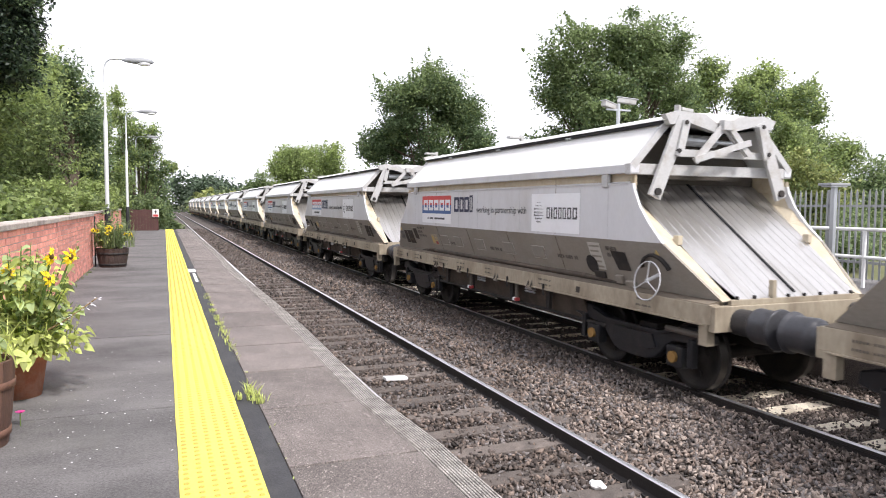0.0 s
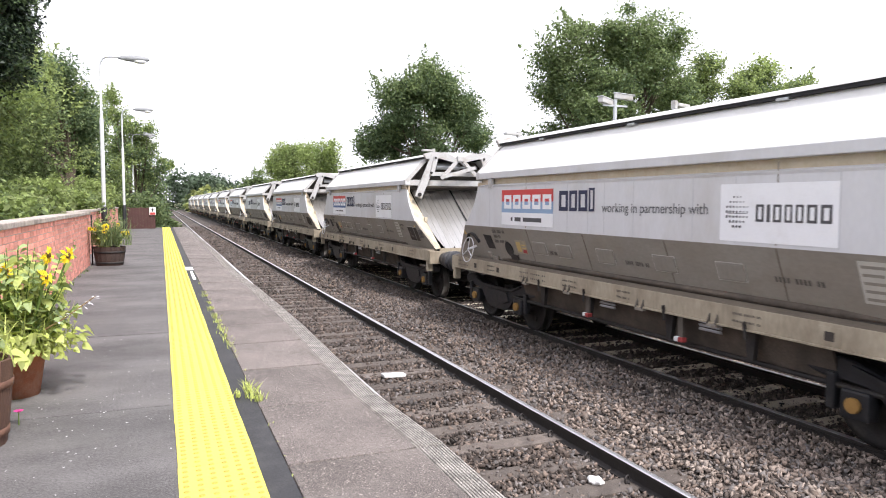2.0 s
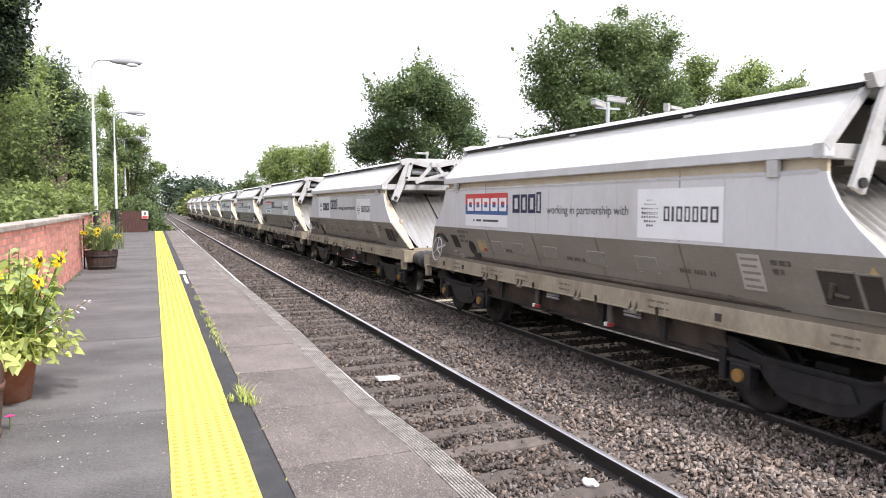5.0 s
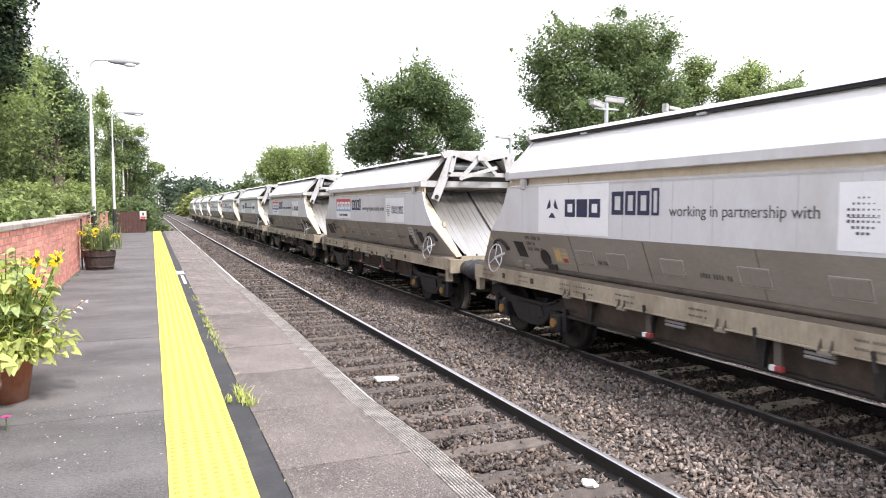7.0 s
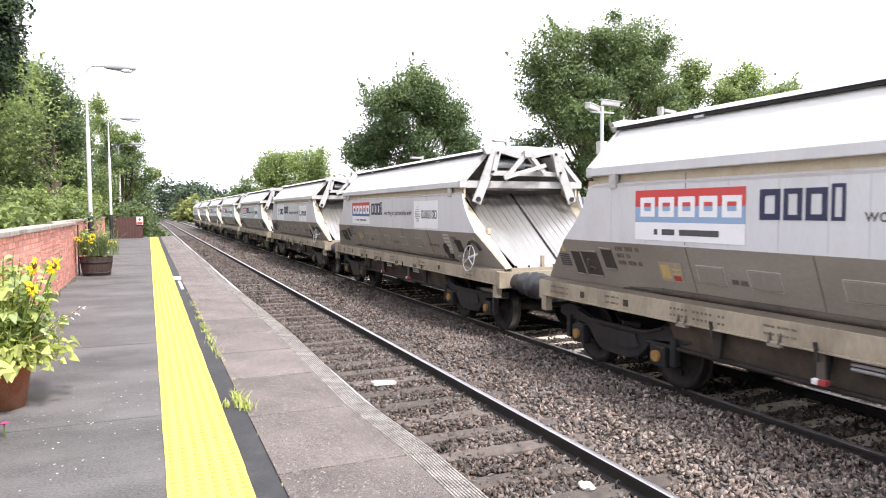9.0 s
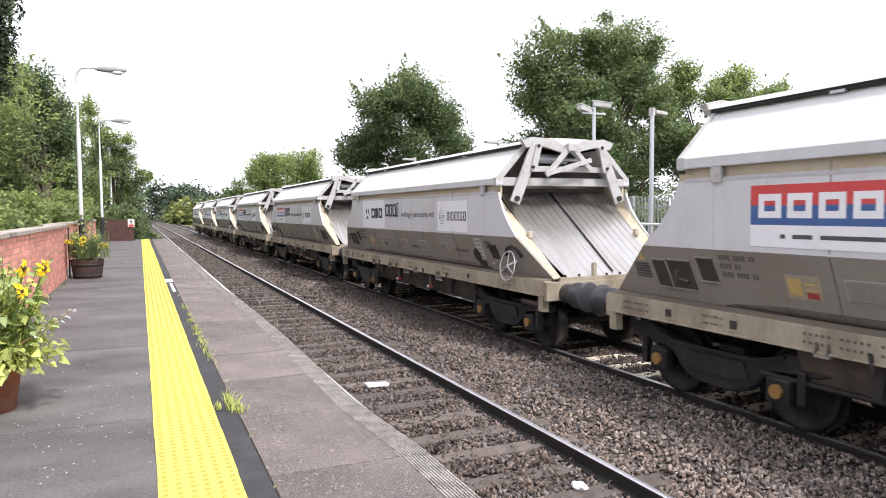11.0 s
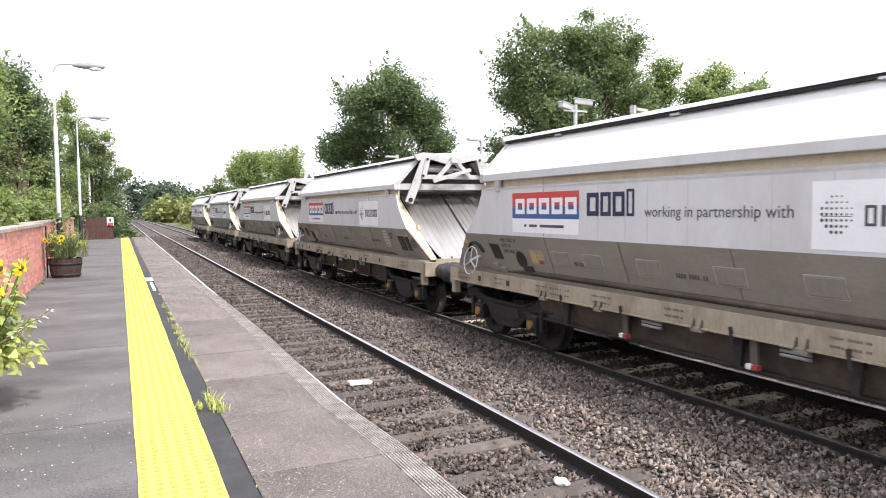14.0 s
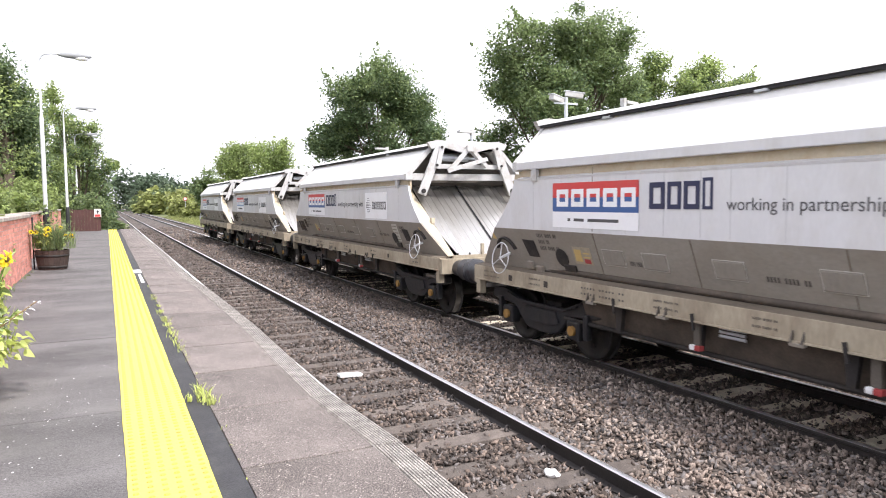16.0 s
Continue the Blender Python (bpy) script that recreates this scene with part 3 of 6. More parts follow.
    v = octa[None] * (1 + 0.35 * rng.uniform(-1, 1, (n, 6, 1))) * p[:, None, 3:4] * np.stack([rng.uniform(0.8, 1.7, n), rng.uniform(0.6, 1.2, n), rng.uniform(0.3, 0.7, n)], 1)[:, None]
    q = rng.normal(size=(n, 4))
    q /= np.linalg.norm(q, axis=1, keepdims=True)
    w, x, y, zz = q.T
    R = np.stack([1 - 2 * (y * y + zz * zz), 2 * (x * y - zz * w), 2 * (x * zz + y * w), 2 * (x * y + zz * w), 1 - 2 * (x * x + zz * zz), 2 * (y * zz - x * w),
                  2 * (x * zz - y * w), 2 * (y * zz + x * w), 1 - 2 * (x * x + y * y)], 1).reshape(n, 3, 3)
    v = np.einsum("nij,nkj->nki", R, v)
    v += np.stack([p[:, 0], p[:, 1], z + 0.008 + rng.uniform(0, 0.022, n)], 1)[:, None]
    # pale stone at the near end of the space between the tracks, dark stone under the far one for the train's shade
    u = rng.uniform(size=n)
    # sunlit patch painted with paler stones, fading out by y 9.5
    pale = (u < 0.5 * np.clip((9.5 - p[:, 1]) / 4, 0, 1) * np.clip((p[:, 0] - 3.9) / 0.6, 0, 1))
    # train's shade as dark stones from x 5.5 on; elsewhere a darker mix
    darker = ~pale & (rng.uniform(size=n) < np.clip(0.12 + 0.82 * np.clip((p[:, 0] - 5.5) / 0.8, 0, 1) + 0.42 * np.clip((4.1 - p[:, 0]) / 0.4, 0, 1) + 0.35 * np.clip((p[:, 1] - 8) / 8, 0, 1), 0, 0.95))
    grey = ~pale & ~darker & (rng.uniform(size=n) < 0.45)
    for mat, word, pick in (("stone", "brown", ~(pale | darker | grey)), ("stone_grey", "grey", grey), ("stone_pale", "pale pinkish", pale), ("stone_oily", "dark brown, partly shade-toned", darker)):
        vv = v[pick]
        k = len(vv)
        faces = (np.array(tri)[None] + (np.arange(k) * 6)[:, None, None]).reshape(-1, 3)
        me = bpy.data.meshes.new("ballast_stones")
        me.vertices.add(k * 6)
        me.vertices.foreach_set("co", vv.astype(np.float32).reshape(-1))
        me.loops.add(len(faces) * 3)
        me.loops.foreach_set("vertex_index", faces.astype(np.int32).reshape(-1))
        me.polygons.add(len(faces))
        me.polygons.foreach_set("loop_start", np.arange(len(faces), dtype=np.int32) * 3)
        me.update(calc_edges=True)
        me.materials.append(M[mat])
        tagged(new("ballast_stones", me), "loose angular %s ballast stones between the rails" % word, "ballast", kind="stuff")


stones()

EDGE_Y = [-12, 2.8, 3.7, 4.86, 6.2, 8.0, 10.0, 12.0, 13.9, 19.3, 26.7, 33.7, 42]
EDGE_X = [1.47, 1.488, 1.498, 1.43, 1.45, 1.483, 1.475, 1.457, 1.39, 1.442, 1.438, 1.38, 1.36]


def edge_x(y):
    return float(np.interp(y, EDGE_Y, EDGE_X))


def platform():
    top = thing("platform", "asphalt railway platform with a yellow tactile strip and concrete edge", "platform", kind="structure")
    part("base", box(-1.9, 1.30, -12, 41.5, -1.4, -0.07), "slab", top, "dark platform body wall")
    for a, b, z in ((-12, 5.054, 0.001), (5.066, 7.935, 0.0), (7.955, 17.19, 0.001), (17.21, 41.5, 0.0)):
        part("asphalt", box(-1.9, 0.05, a, b, -0.068, z), "asphalt", top, "worn dark grey asphalt with pale specks")
    part("tar_strip", box(0.45, 0.595, -12, 41.5, -0.068, -0.004), "tar", top, "black tar joint strip")
    # tactile tiles
    first = None
    for i in range(104):
        y = 0.6 + 0.4 * i
        if y > 41.2:
            break
        if first is None:
            first = part("tactile_tile", box(0.05, 0.45, 0.0006, 0.3994, -0.068, 0.006), "yellow", top, "yellow tactile tile", pose(0, y, 0))
        else:
            again(first, top, pose(0.002 * math.sin(i * 1.7), y, 0))
    part("tactile_strip", box(0.05, 0.45, -12, 0.6, -0.068, 0.006), "yellow", top)
    # blisters, low cones with flat tops
    V = []
    ang = [2 * math.pi * k / 6 for k in range(6)]
    for iy in range(int(38 / 0.0667)):
        y = 2.2 + iy * 0.0667
        for ix in range(6):
            x = 0.05 + 0.0667 * (ix + 0.5)
            V.append((x, y))
    n = len(V)
    c = np.array(V)
    low = np.stack([np.stack([c[:, 0] + 0.0165 * math.cos(a), c[:, 1] + 0.0165 * math.sin(a), np.full(n, 0.0055)], 1) for a in ang], 1)
    high = np.stack([np.stack([c[:, 0] + 0.012 * math.cos(a), c[:, 1] + 0.012 * math.sin(a), np.full(n, 0.0115)], 1) for a in ang], 1)
    sides = np.concatenate([np.stack([low[:, k], low[:, (k + 1) % 6], high[:, (k + 1) % 6], high[:, k]], 1) for k in range(6)])
    tagged(quads("blister_side", sides, "blister", top, "rows of small raised blisters"), kind="stuff")
    tagged(quads("blister_top", high, "blister", top, per=6), kind="stuff")
    # paving slabs and coping stones
    ys = [-2.0 + 1.13 * i for i in range(39)]
    slab_mesh = cope_mesh = None
    for i, y in enumerate(ys):
        tilt = 0.12 * math.sin(i * 2.3)
        if slab_mesh is None:
            slab_mesh = part("paving_slab", bx(bmesh.new(), 0.60, 1.335, 0.011, 1.119, -0.066, 0.0, 0.006), "slab", top, "speckled grey concrete paving slab", pose(0, y, 0))
            bm = bmesh.new()
            # ribbed coping: a row of ridges along the platform edge
            prof = [(-0.17, -0.13), (0.0, -0.13), (0.0, -0.004)]
            for k in range(9):
                a = -0.004 - k * 0.0175
                prof += [(a, 0.004), (a - 0.009, 0.004), (a - 0.011, -0.006), (a - 0.0165, -0.006)]
            prof += [(-0.17, 0.0)]
            prism(bm, prof, "y", 0.004, 1.124)
            cope_mesh = part("coping_stone", bm, "coping", top, "pale ribbed concrete coping stone", pose(edge_x(y + 0.5), y, 0.002))
        else:
            again(slab_mesh, top, pose(0.003 * math.sin(i * 3.1), y, 0.002 * math.sin(i * 5.0), 0, tilt * 0.3))
            dx = edge_x(y + 1.13) - edge_x(y)
            again(cope_mesh, top, pose(edge_x(y) , y, 0.002 + 0.003 * math.sin(i * 4.0), 0, 0, -math.degrees(math.atan2(dx, 1.13))))
    part("bedding", box(0.596, 1.34, -12, 41.4, -0.10, -0.03), "tar", top, "dark joint bedding")
    return top


platform()


def rail_profile():
    w, h = 0.035, 0.159
    return [(-0.07, 0), (0.07, 0), (0.07, 0.012), (0.012, 0.03), (0.012, 0.11), (w, 0.122), (w, h - 0.006), (w - 0.006, h), (-w + 0.006, h), (-w, h - 0.006), (-w, 0.122), (-0.012, 0.11), (-0.012, 0.03), (-0.07, 0.012)]


def sweep(profile, xfun, ys, z0):
    vs, fs, n = [], [], len(profile)
    for y in ys:
        x0 = xfun(y)
        vs += [(x0 + px, y, z0 + pz) for px, pz in profile]
    for j in range(len(ys) - 1):
        for i in range(n):
            fs.append((j * n + i, j * n + (i + 1) % n, (j + 1) * n + (i + 1) % n, (j + 1) * n + i))
    return vs, fs


TRACK_Y = [-14, 0, 10, 20, 40, 60, 75, 90, 110, 130, 150, 180, 210, 250, 300, 380]


def track(name, xfun, label, clip_side, wood="sleeper"):
    top = thing(name, label, "railway track", kind="structure")
    for s in (-0.752, 0.752):
        vs, fs = sweep(rail_profile(), lambda y: xfun(y) + s, TRACK_Y, RAIL - 0.161)
        raw("rail", vs, fs, "rail_side", top, "dark rusty rail")
        cap = [(-0.034, -0.004), (0.034, -0.004), (0.0335, 0.0), (0.024, 0.0035), (0.008, 0.005), (-0.008, 0.005), (-0.024, 0.0035), (-0.0335, 0.0)]
        vs, fs = sweep(cap, lambda y: xfun(y) + s, TRACK_Y, RAIL - 0.002)
        raw("rail_head", vs, fs, "rail_top", top, "polished rail head")
    mesh = None
    for i in range(92):
        y = 0.3 + i * 0.66 + 0.02 * math.sin(i * 2.9)
        m = pose(xfun(y) + 0.02 * math.sin(i * 1.9), y, RAIL - 0.135 - 0.005 * (i % 3), 0, 0, 0.6 * math.sin(i * 1.3))
        if mesh is None:
            mesh = part("sleeper", bx(bmesh.new(), -1.28, 1.28, -0.125, 0.125, -0.14, 0.0, 0.012), wood, top, "weathered sleeper", m)
        else:
            again(mesh, top, m)
    V = []
    for i in range(92, 380):
        y = 0.3 + i * 0.66
        x = xfun(y)
        V.append([(x - 1.28, y - 0.12, RAIL - 0.165), (x + 1.28, y - 0.12, RAIL - 0.165), (x + 1.28, y + 0.12, RAIL - 0.165), (x - 1.28, y + 0.12, RAIL - 0.165)])
    tagged(quads("far_sleepers", V, "sleeper", top), kind="stuff")
    # rail clips: a steel loop on a cast shoulder on both sides of the rail
    clip = shoe = None
    for i in range(40):
        y = 0.3 + i * 0.66 + 0.02 * math.sin(i * 2.9)
        for dx, turn in ((-0.105, 0), (0.105, 180)):
            m = pose(xfun(y) + clip_side * 0.752 + dx, y, RAIL - 0.13, 0, 0, turn)
            if clip is None:
                bm = ring(bmesh.new(), 0.036, 0.0095, pose(0, 0, 0.025, 90, 0, 25), 12, 6)
                rod(bm, (0.0, -0.03, 0.0), (0.05, 0.03, 0.0), 0.0095, n=6)
                clip = part("rail_clip", bm, "rail_side", top, "sprung steel rail clip", m)
                shoe = part("rail_chair", bx(bmesh.new(), -0.05, 0.04, -0.06, 0.06, -0.045, -0.012, 0.008), "rail_side", top, "", m)
            else:
                again(clip, top, m)
                again(shoe, top, m)
    return top


track("railway_track", near_x, "empty near railway track with polished rails and worn sleepers", 1)
track("railway_track", far_x, "railway track that carries the hopper train", -1, "sleeper_pale")


def crossing_panel():
    """Dark boards beside the tracks far along the line."""
    for x, y, w, d, rz in ((5.2, 60, 1.3, 1.6, 4), (5.9, 66, 1.8, 0.9, 4), (5.7, 56.5, 0.9, 0.5, 0)):
        t = thing("timber_panel", "dark weathered timber boards lying between the tracks", "boards", "boards between the tracks", pose(x, y, BED + 0.03, 0, 0, rz))
        for k in range(4):
            part("plank", box(-w / 2, w / 2, -d / 2 + k * d / 4 + 0.01, -d / 2 + (k + 1) * d / 4, 0, 0.1, 0.008), "tar" if k % 2 else "sleeper", t)


crossing_panel()


def trackside_bits():
    ob = part("white_slab", bx(bmesh.new(), -0.17, 0.17, -0.07, 0.07, 0, 0.045, 0.01), "white", None, "", pose(3.02, 9.25, BED + 0.05, 0, 4, 4))
    tagged(ob, "small white painted block lying on the ballast", "block")
    bm = bmesh.new()
    bmesh.ops.create_icosphere(bm, subdivisions=2, radius=0.075)
    for v in bm.verts:
        v.co += v.co * 0.4 * noise.noise(v.co * 18)
        v.co.z *= 0.55
    ob = part("pale_stone", bm, "white", None, "", pose(3.55, 5.05, BED + 0.05, 8, 5, 30))
    tagged(ob, "pale whitish stone lying beside the rail", "stone")
    ob = part("white_line_mark", box(0.515, 0.565, 13.3, 14.9, -0.004, 0.002), "white", None)
    ob.data.transform(pose(0, 0, 0.0))
    tagged(ob, "short worn white paint mark on the platform", "paint mark", kind="structure")
    bm = box(0.455, 0.60, 15.2, 15.9, -0.003, 0.004)
    tagged(part("white_patch", bm, "white"), "white paint patch crossing the platform strip", "paint mark", kind="structure")


trackside_bits()


# ================= brick wall behind the platform =================
def brick_wall():
    wall = thing("wall_west", "weathered red brick wall with stone capping behind the platform", "wall", kind="structure")
    # sections: face x, from y, to y, number of courses
    sections = [(-1.46, -6.0, 11.6, 15), (-1.49, 11.62, 17.2, 15), (-1.78, 17.22, 34.0, 15)]
    L_, H_, J_ = 0.215, 0.065, 0.010
    V = []
    faces = []
    brick_ob = half_ob = None
    count = 0
    r = random.Random(4)
    for fx, y0, y1, nc in sections:
        part("core", box(fx - 0.215, fx - 0.008, y0 + 0.004, y1 - 0.004, -0.3, nc * 0.075), "mortar", wall, "pale mortar")
        for c in range(nc):
            z = c * 0.075 + 0.005
            y = y0 + (0 if c % 2 else -0.1125)
            while y < y1 - 0.02:
                a, b = max(y, y0), min(y + L_, y1)
                if b - a > 0.04:
                    proud = r.uniform(-0.002, 0.003)
                    if b - a > 0.21 and 7.4 < y < 11.9 and count < 300:
                        m = pose(fx + proud, a, z)
                        if brick_ob is None:
                            brick_ob = part("brick", bx(bmesh.new(), -0.1, 0, 0, L_, 0, H_, 0.003), "brick", wall, "", m)
                        else:
                            again(brick_ob, wall, m)
                        count += 1
                    elif a > 6.0:
                        x = fx + proud
                        k = len(V)
                        V += [(x, a, z), (x, b, z), (x, b, z + H_), (x, a, z + H_), (x - 0.05, a, z), (x - 0.05, b, z), (x - 0.05, b, z + H_), (x - 0.05, a, z + H_)]
                        faces += [(k, k + 1, k + 2, k + 3), (k + 3, k + 2, k + 6, k + 7), (k, k + 3, k + 7, k + 4), (k + 1, k + 5, k + 6, k + 2), (k + 4, k + 5, k + 1, k)]
                y += L_ + J_
        y = y0
        cap = None
        while y < y1 - 0.1:
            ln = min(0.6, y1 - y)
            part("capstone", bx(bmesh.new(), fx - 0.26, fx + 0.035, y + 0.004, y + ln - 0.004, nc * 0.075, nc * 0.075 + 0.065, 0.012), "capstone", wall, "" if y > y0 else "weathered grey capstone")
            y += ln
    tagged(raw("far_bricks", V, faces, "brick", wall), kind="stuff")
    # end faces where the wall steps back
    V, faces = [], []
    for c in range(15):
        z = c * 0.075 + 0.005
        k = len(V)
        V += [(-1.70, 17.205, z), (-1.49, 17.205, z), (-1.49, 17.205, z + H_), (-1.70, 17.205, z + H_)]
        faces.append((k, k + 1, k + 2, k + 3))
    raw("end_bricks", V, faces, "brick", wall)
    # thin black rod added to draw the shadow line where the wall ends
    edge_shadow = part("downpipe", rod(rod(bmesh.new(), (-1.44, 17.16, 0), (-1.44, 17.16, 1.12), 0.016, n=10), (-1.44, 17.16, 0.6), (-1.44, 17.16, 0.66), 0.022, n=10), "postblack", wall, "dark rod for the shadow line at the wall end")


brick_wall()


def end_fence():
    f = thing("platform_end_fence", "dark red-brown boarded fence closing the platform end", "fence")
    for k in range(9):
        part("board", bx(bmesh.new(), -1.62 + k * 0.145, -1.62 + k * 0.145 + 0.14, 40.0, 40.05, 0, 1.1 + 0.01 * (k % 2), 0.006), "board", f)
    for x in (-1.62, -0.98, -0.34):
        part("post", bx(bmesh.new(), x - 0.05, x + 0.05, 40.05, 40.15, 0, 1.15, 0.008), "board", f)
    s = thing("warning_sign", "small white warning sign with a red strip on the fence", "sign")
    part("plate", box(-0.58, -0.26, 39.94, 39.96, 0.72, 1.14, 0.004), "white", s, "white plate")
    part("red_band", box(-0.55, -0.29, 39.93, 39.939, 0.74, 0.86), "red", s, "red band")
    part("pictogram", bx(bx(bmesh.new(), -0.45, -0.39, 39.93, 39.939, 0.9, 1.08), -0.49, -0.35, 39.93, 39.938, 0.98, 1.02), "inkgrey", s, "plain dark symbol")


end_fence()


# ================= platform lamps =================
def lamp_post():
    t = thing("street_lamp", "white tubular platform lamp post with a grey lantern", "street lamp", "platform lamps")
    part("sleeve", lathe(bmesh.new(), [(0.085, 0), (0.085, 1.0), (0.075, 1.25), (0.06, 1.27)], 14), "postblack", t, "black base sleeve")
    part("pole", lathe(bmesh.new(), [(0.06, 1.2), (0.058, 3.9), (0.034, 4.0), (0.03, 5.5)], 14), "polewhite", t, "white pole")
    bm = bmesh.new()
    pts = [(0, 0, 5.45), (0.02, 0, 5.58), (0.07, 0, 5.68), (0.16, 0, 5.745), (0.3, 0, 5.765), (0.55, 0, 5.775)]
    for a, b in zip(pts, pts[1:]):
        rod(bm, a, b, 0.026, n=10)
    part("arm", bm, "steel", t, "curved arm")
    bm = bmesh.new()
    bmesh.ops.create_uvsphere(bm, u_segments=18, v_segments=10, radius=1.0)
    for v in bm.verts:
        k = 0.75 + 0.25 * v.co.x
        v.co = Vector((v.co.x * 0.46 + 0.93, v.co.y * 0.12 * k, v.co.z * (0.12 if v.co.z > 0 else 0.10) * (0.6 + 0.4 * k) + 5.75))
    for f in bm.faces:
        f.smooth = True
    part("lantern", bm, "lantern", t, "grey lantern housing")
    bm = bmesh.new()
    bmesh.ops.create_uvsphere(bm, u_segments=14, v_segments=8, radius=1.0)
    for v in bm.verts:
        v.co = Vector((v.co.x * 0.2 + 1.1, v.co.y * 0.09, v.co.z * 0.08 + 5.69))
    for f in bm.faces:
        f.smooth = True
    part("lens", bm, "panel", t, "pale lens bowl")
    return t


lamp = lamp_post()
lamp.matrix_basis = pose(-1.6, 23.3, 0)
for y, x in ((35.8, -1.6), (48.8, -1.62)):
    copy_thing(lamp, pose(x, y, 0 if y < 41 else -0.02))
part_base = part("lamp_footing", box(-1.85, -1.35, 48.5, 49.1, -1.4, -0.02), "slab")
tagged(part_base, "concrete footing block under a lamp post", "footing", kind="structure")


# ================= far platform, fence, masts =================
def far_platform():
    p = thing("platform_far", "far concrete platform behind the train", "platform", kind="structure")
    part("base", box(9.0, 13.2, -14, 46, -1.4, -0.02), "slab", p)
    part("surface", box(9.02, 13.2, -14, 46, -0.018, 0.0), "asphalt", p)
    part("edge", box(8.95, 9.2, -14, 46, -0.10, 0.006), "coping", p, "pale platform edge")


far_platform()


def palisade():
    f = thing("palisade_fence", "tall pale galvanised palisade fence behind the far platform", "fence")
    pale = post = rail_ob = None
    for i in range(290):
        y = 2.0 + i * 0.13
        m = pose(12.6, y, 0.0)
        if pale is None:
            bm = bmesh.new()
            prism(bm, [(-0.02, 0.05), (0.02, 0.05), (0.02, 1.73), (0.0, 1.8), (-0.02, 1.73)], "x", -0.006, 0.006)
            pale = part("pale", bm, "fence", f, "pointed steel pale", m)
        else:
            again(pale, f, m)
    for i in range(15):
        m = pose(12.66, 2.0 + i * 2.72, 0.0)
        if post is None:
            post = part("post", bx(bmesh.new(), -0.05, 0.05, -0.04, 0.04, 0, 1.8), "fence", f, "steel post", m)
        else:
            again(post, f, m)
    for z in (0.35, 1.45):
        part("rail", box(12.61, 12.65, 2.0, 40, z, z + 0.05), "fence", f, "horizontal rail")


palisade()


def railing():
    r = thing("handrail", "white tubular handrail on the far platform", "railing")
    for z in (0.55, 1.05):
        part("rail", rod(bmesh.new(), (11.6, 1.0, z), (11.6, 20.0, z), 0.032, n=10), "white", r, "white rail tube")
    for i in range(11):
        part("post", rod(bmesh.new(), (11.6, 1.0 + i * 1.9, 0), (11.6, 1.0 + i * 1.9, 1.05), 0.032, n=8), "white", r)


railing()


def low_lamp():
    t = thing("bollard_lamp", "short pale lamp post with a flat canopy lantern", "lamp", m=pose(11.1, 8.85, 0))
    part("post", bx(bmesh.new(), -0.04, 0.04, -0.04, 0.04, 0, 1.82, 0.01), "steel", t, "pale square post")
    part("canopy", bx(bmesh.new(), -0.25, 0.25, -0.13, 0.13, 1.82, 1.87, 0.012), "lantern", t, "flat dark-edged canopy")
    part("light_panel", box(-0.2, 0.2, -0.1, 0.1, 1.80, 1.818), "panel", t, "pale light panel")


low_lamp()


def camera_mast():
    t = thing("camera_mast", "galvanised mast carrying two white surveillance cameras", "mast", m=pose(12.0, 16.5, 0))
    part("pole", rod(bmesh.new(), (0, 0, 0), (0, 0, 4.35), 0.055, n=12), "steel", t, "steel pole")
    part("crossbar", bx(bmesh.new(), -0.4, 0.4, -0.03, 0.03, 4.15, 4.2), "steel", t)
    for x, z, turn in ((-0.3, 4.2, 20), (0.32, 4.36, -25)):
        bm = bmesh.new()
        bx(bm, -0.3, 0.22, -0.085, 0.085, 0.0, 0.15, 0.02)
        c = part("surveillance_camera", bm, "gear", t, "white camera housing", pose(x, 0, z, 0, 8, turn))
        part("shade", box(-0.34, 0.26, -0.1, 0.1, 0.15, 0.165), "polewhite", c)
        part("lens", rod(bmesh.new(), (0.22, 0, 0.07), (0.235, 0, 0.07), 0.05, n=12), "black", c, "dark lens")
    part("bracket", bx(bmesh.new(), -0.12, 0.12, -0.1, 0.1, 3.0, 3.35, 0.01), "gear", t, "grey equipment box")


camera_mast()


def far_lamp():
    t = thing("street_lamp", "slim grey lamp post with a flat lantern on the far platform", "street lamp", "far platform lamps")
    part("pole", rod(bmesh.new(), (0, 0, 0), (0, 0, 3.98), 0.055, n=12), "steel", t, "grey pole")
    part("lantern", bx(bmesh.new(), 0.05, 0.62, -0.1, 0.1, 3.86, 3.95, 0.02), "gear", t, "flat grey lantern")
    part("bracket", box(-0.06, 0.06, -0.06, 0.06, 3.8, 4.0), "gear", t)
    return t


fl = far_lamp()
fl.matrix_basis = pose(12.05, 14.1, 0, 0, 0, 20)
copy_thing(fl, pose(12.1, 22.4, 0, 0, 0, 190))
copy_thing(fl, pose(12.15, 31, 0, 0, 0, 190))

# ================= the hopper wagons =================
HL = 5.95            # half the sole bar's length
PITCH = 13.325         # wagon to wagon
WHEEL_R = 0.45


def flat_text(body, size, mat, name, parent, m, label=""):
    cu = bpy.data.curves.new(name, "FONT")
    cu.body, cu.size, cu.align_x, cu.align_y, cu.extrude = body, size, "LEFT", "CENTER", 0.001
    tmp = new("tmp", cu)
    dg = bpy.context.evaluated_depsgraph_get()
    me = bpy.data.meshes.new_from_object(tmp.evaluated_get(dg))
    bpy.data.objects.remove(tmp)
    me.materials.clear()
    me.materials.append(M[mat])
    ob = new(name, me)
    ob.parent = parent
    ob.matrix_basis = m
    if label:
        ob["label"] = label
    return ob


def side_frame(x):
    """On the side towards the camera: letters run towards -y, up is +z."""
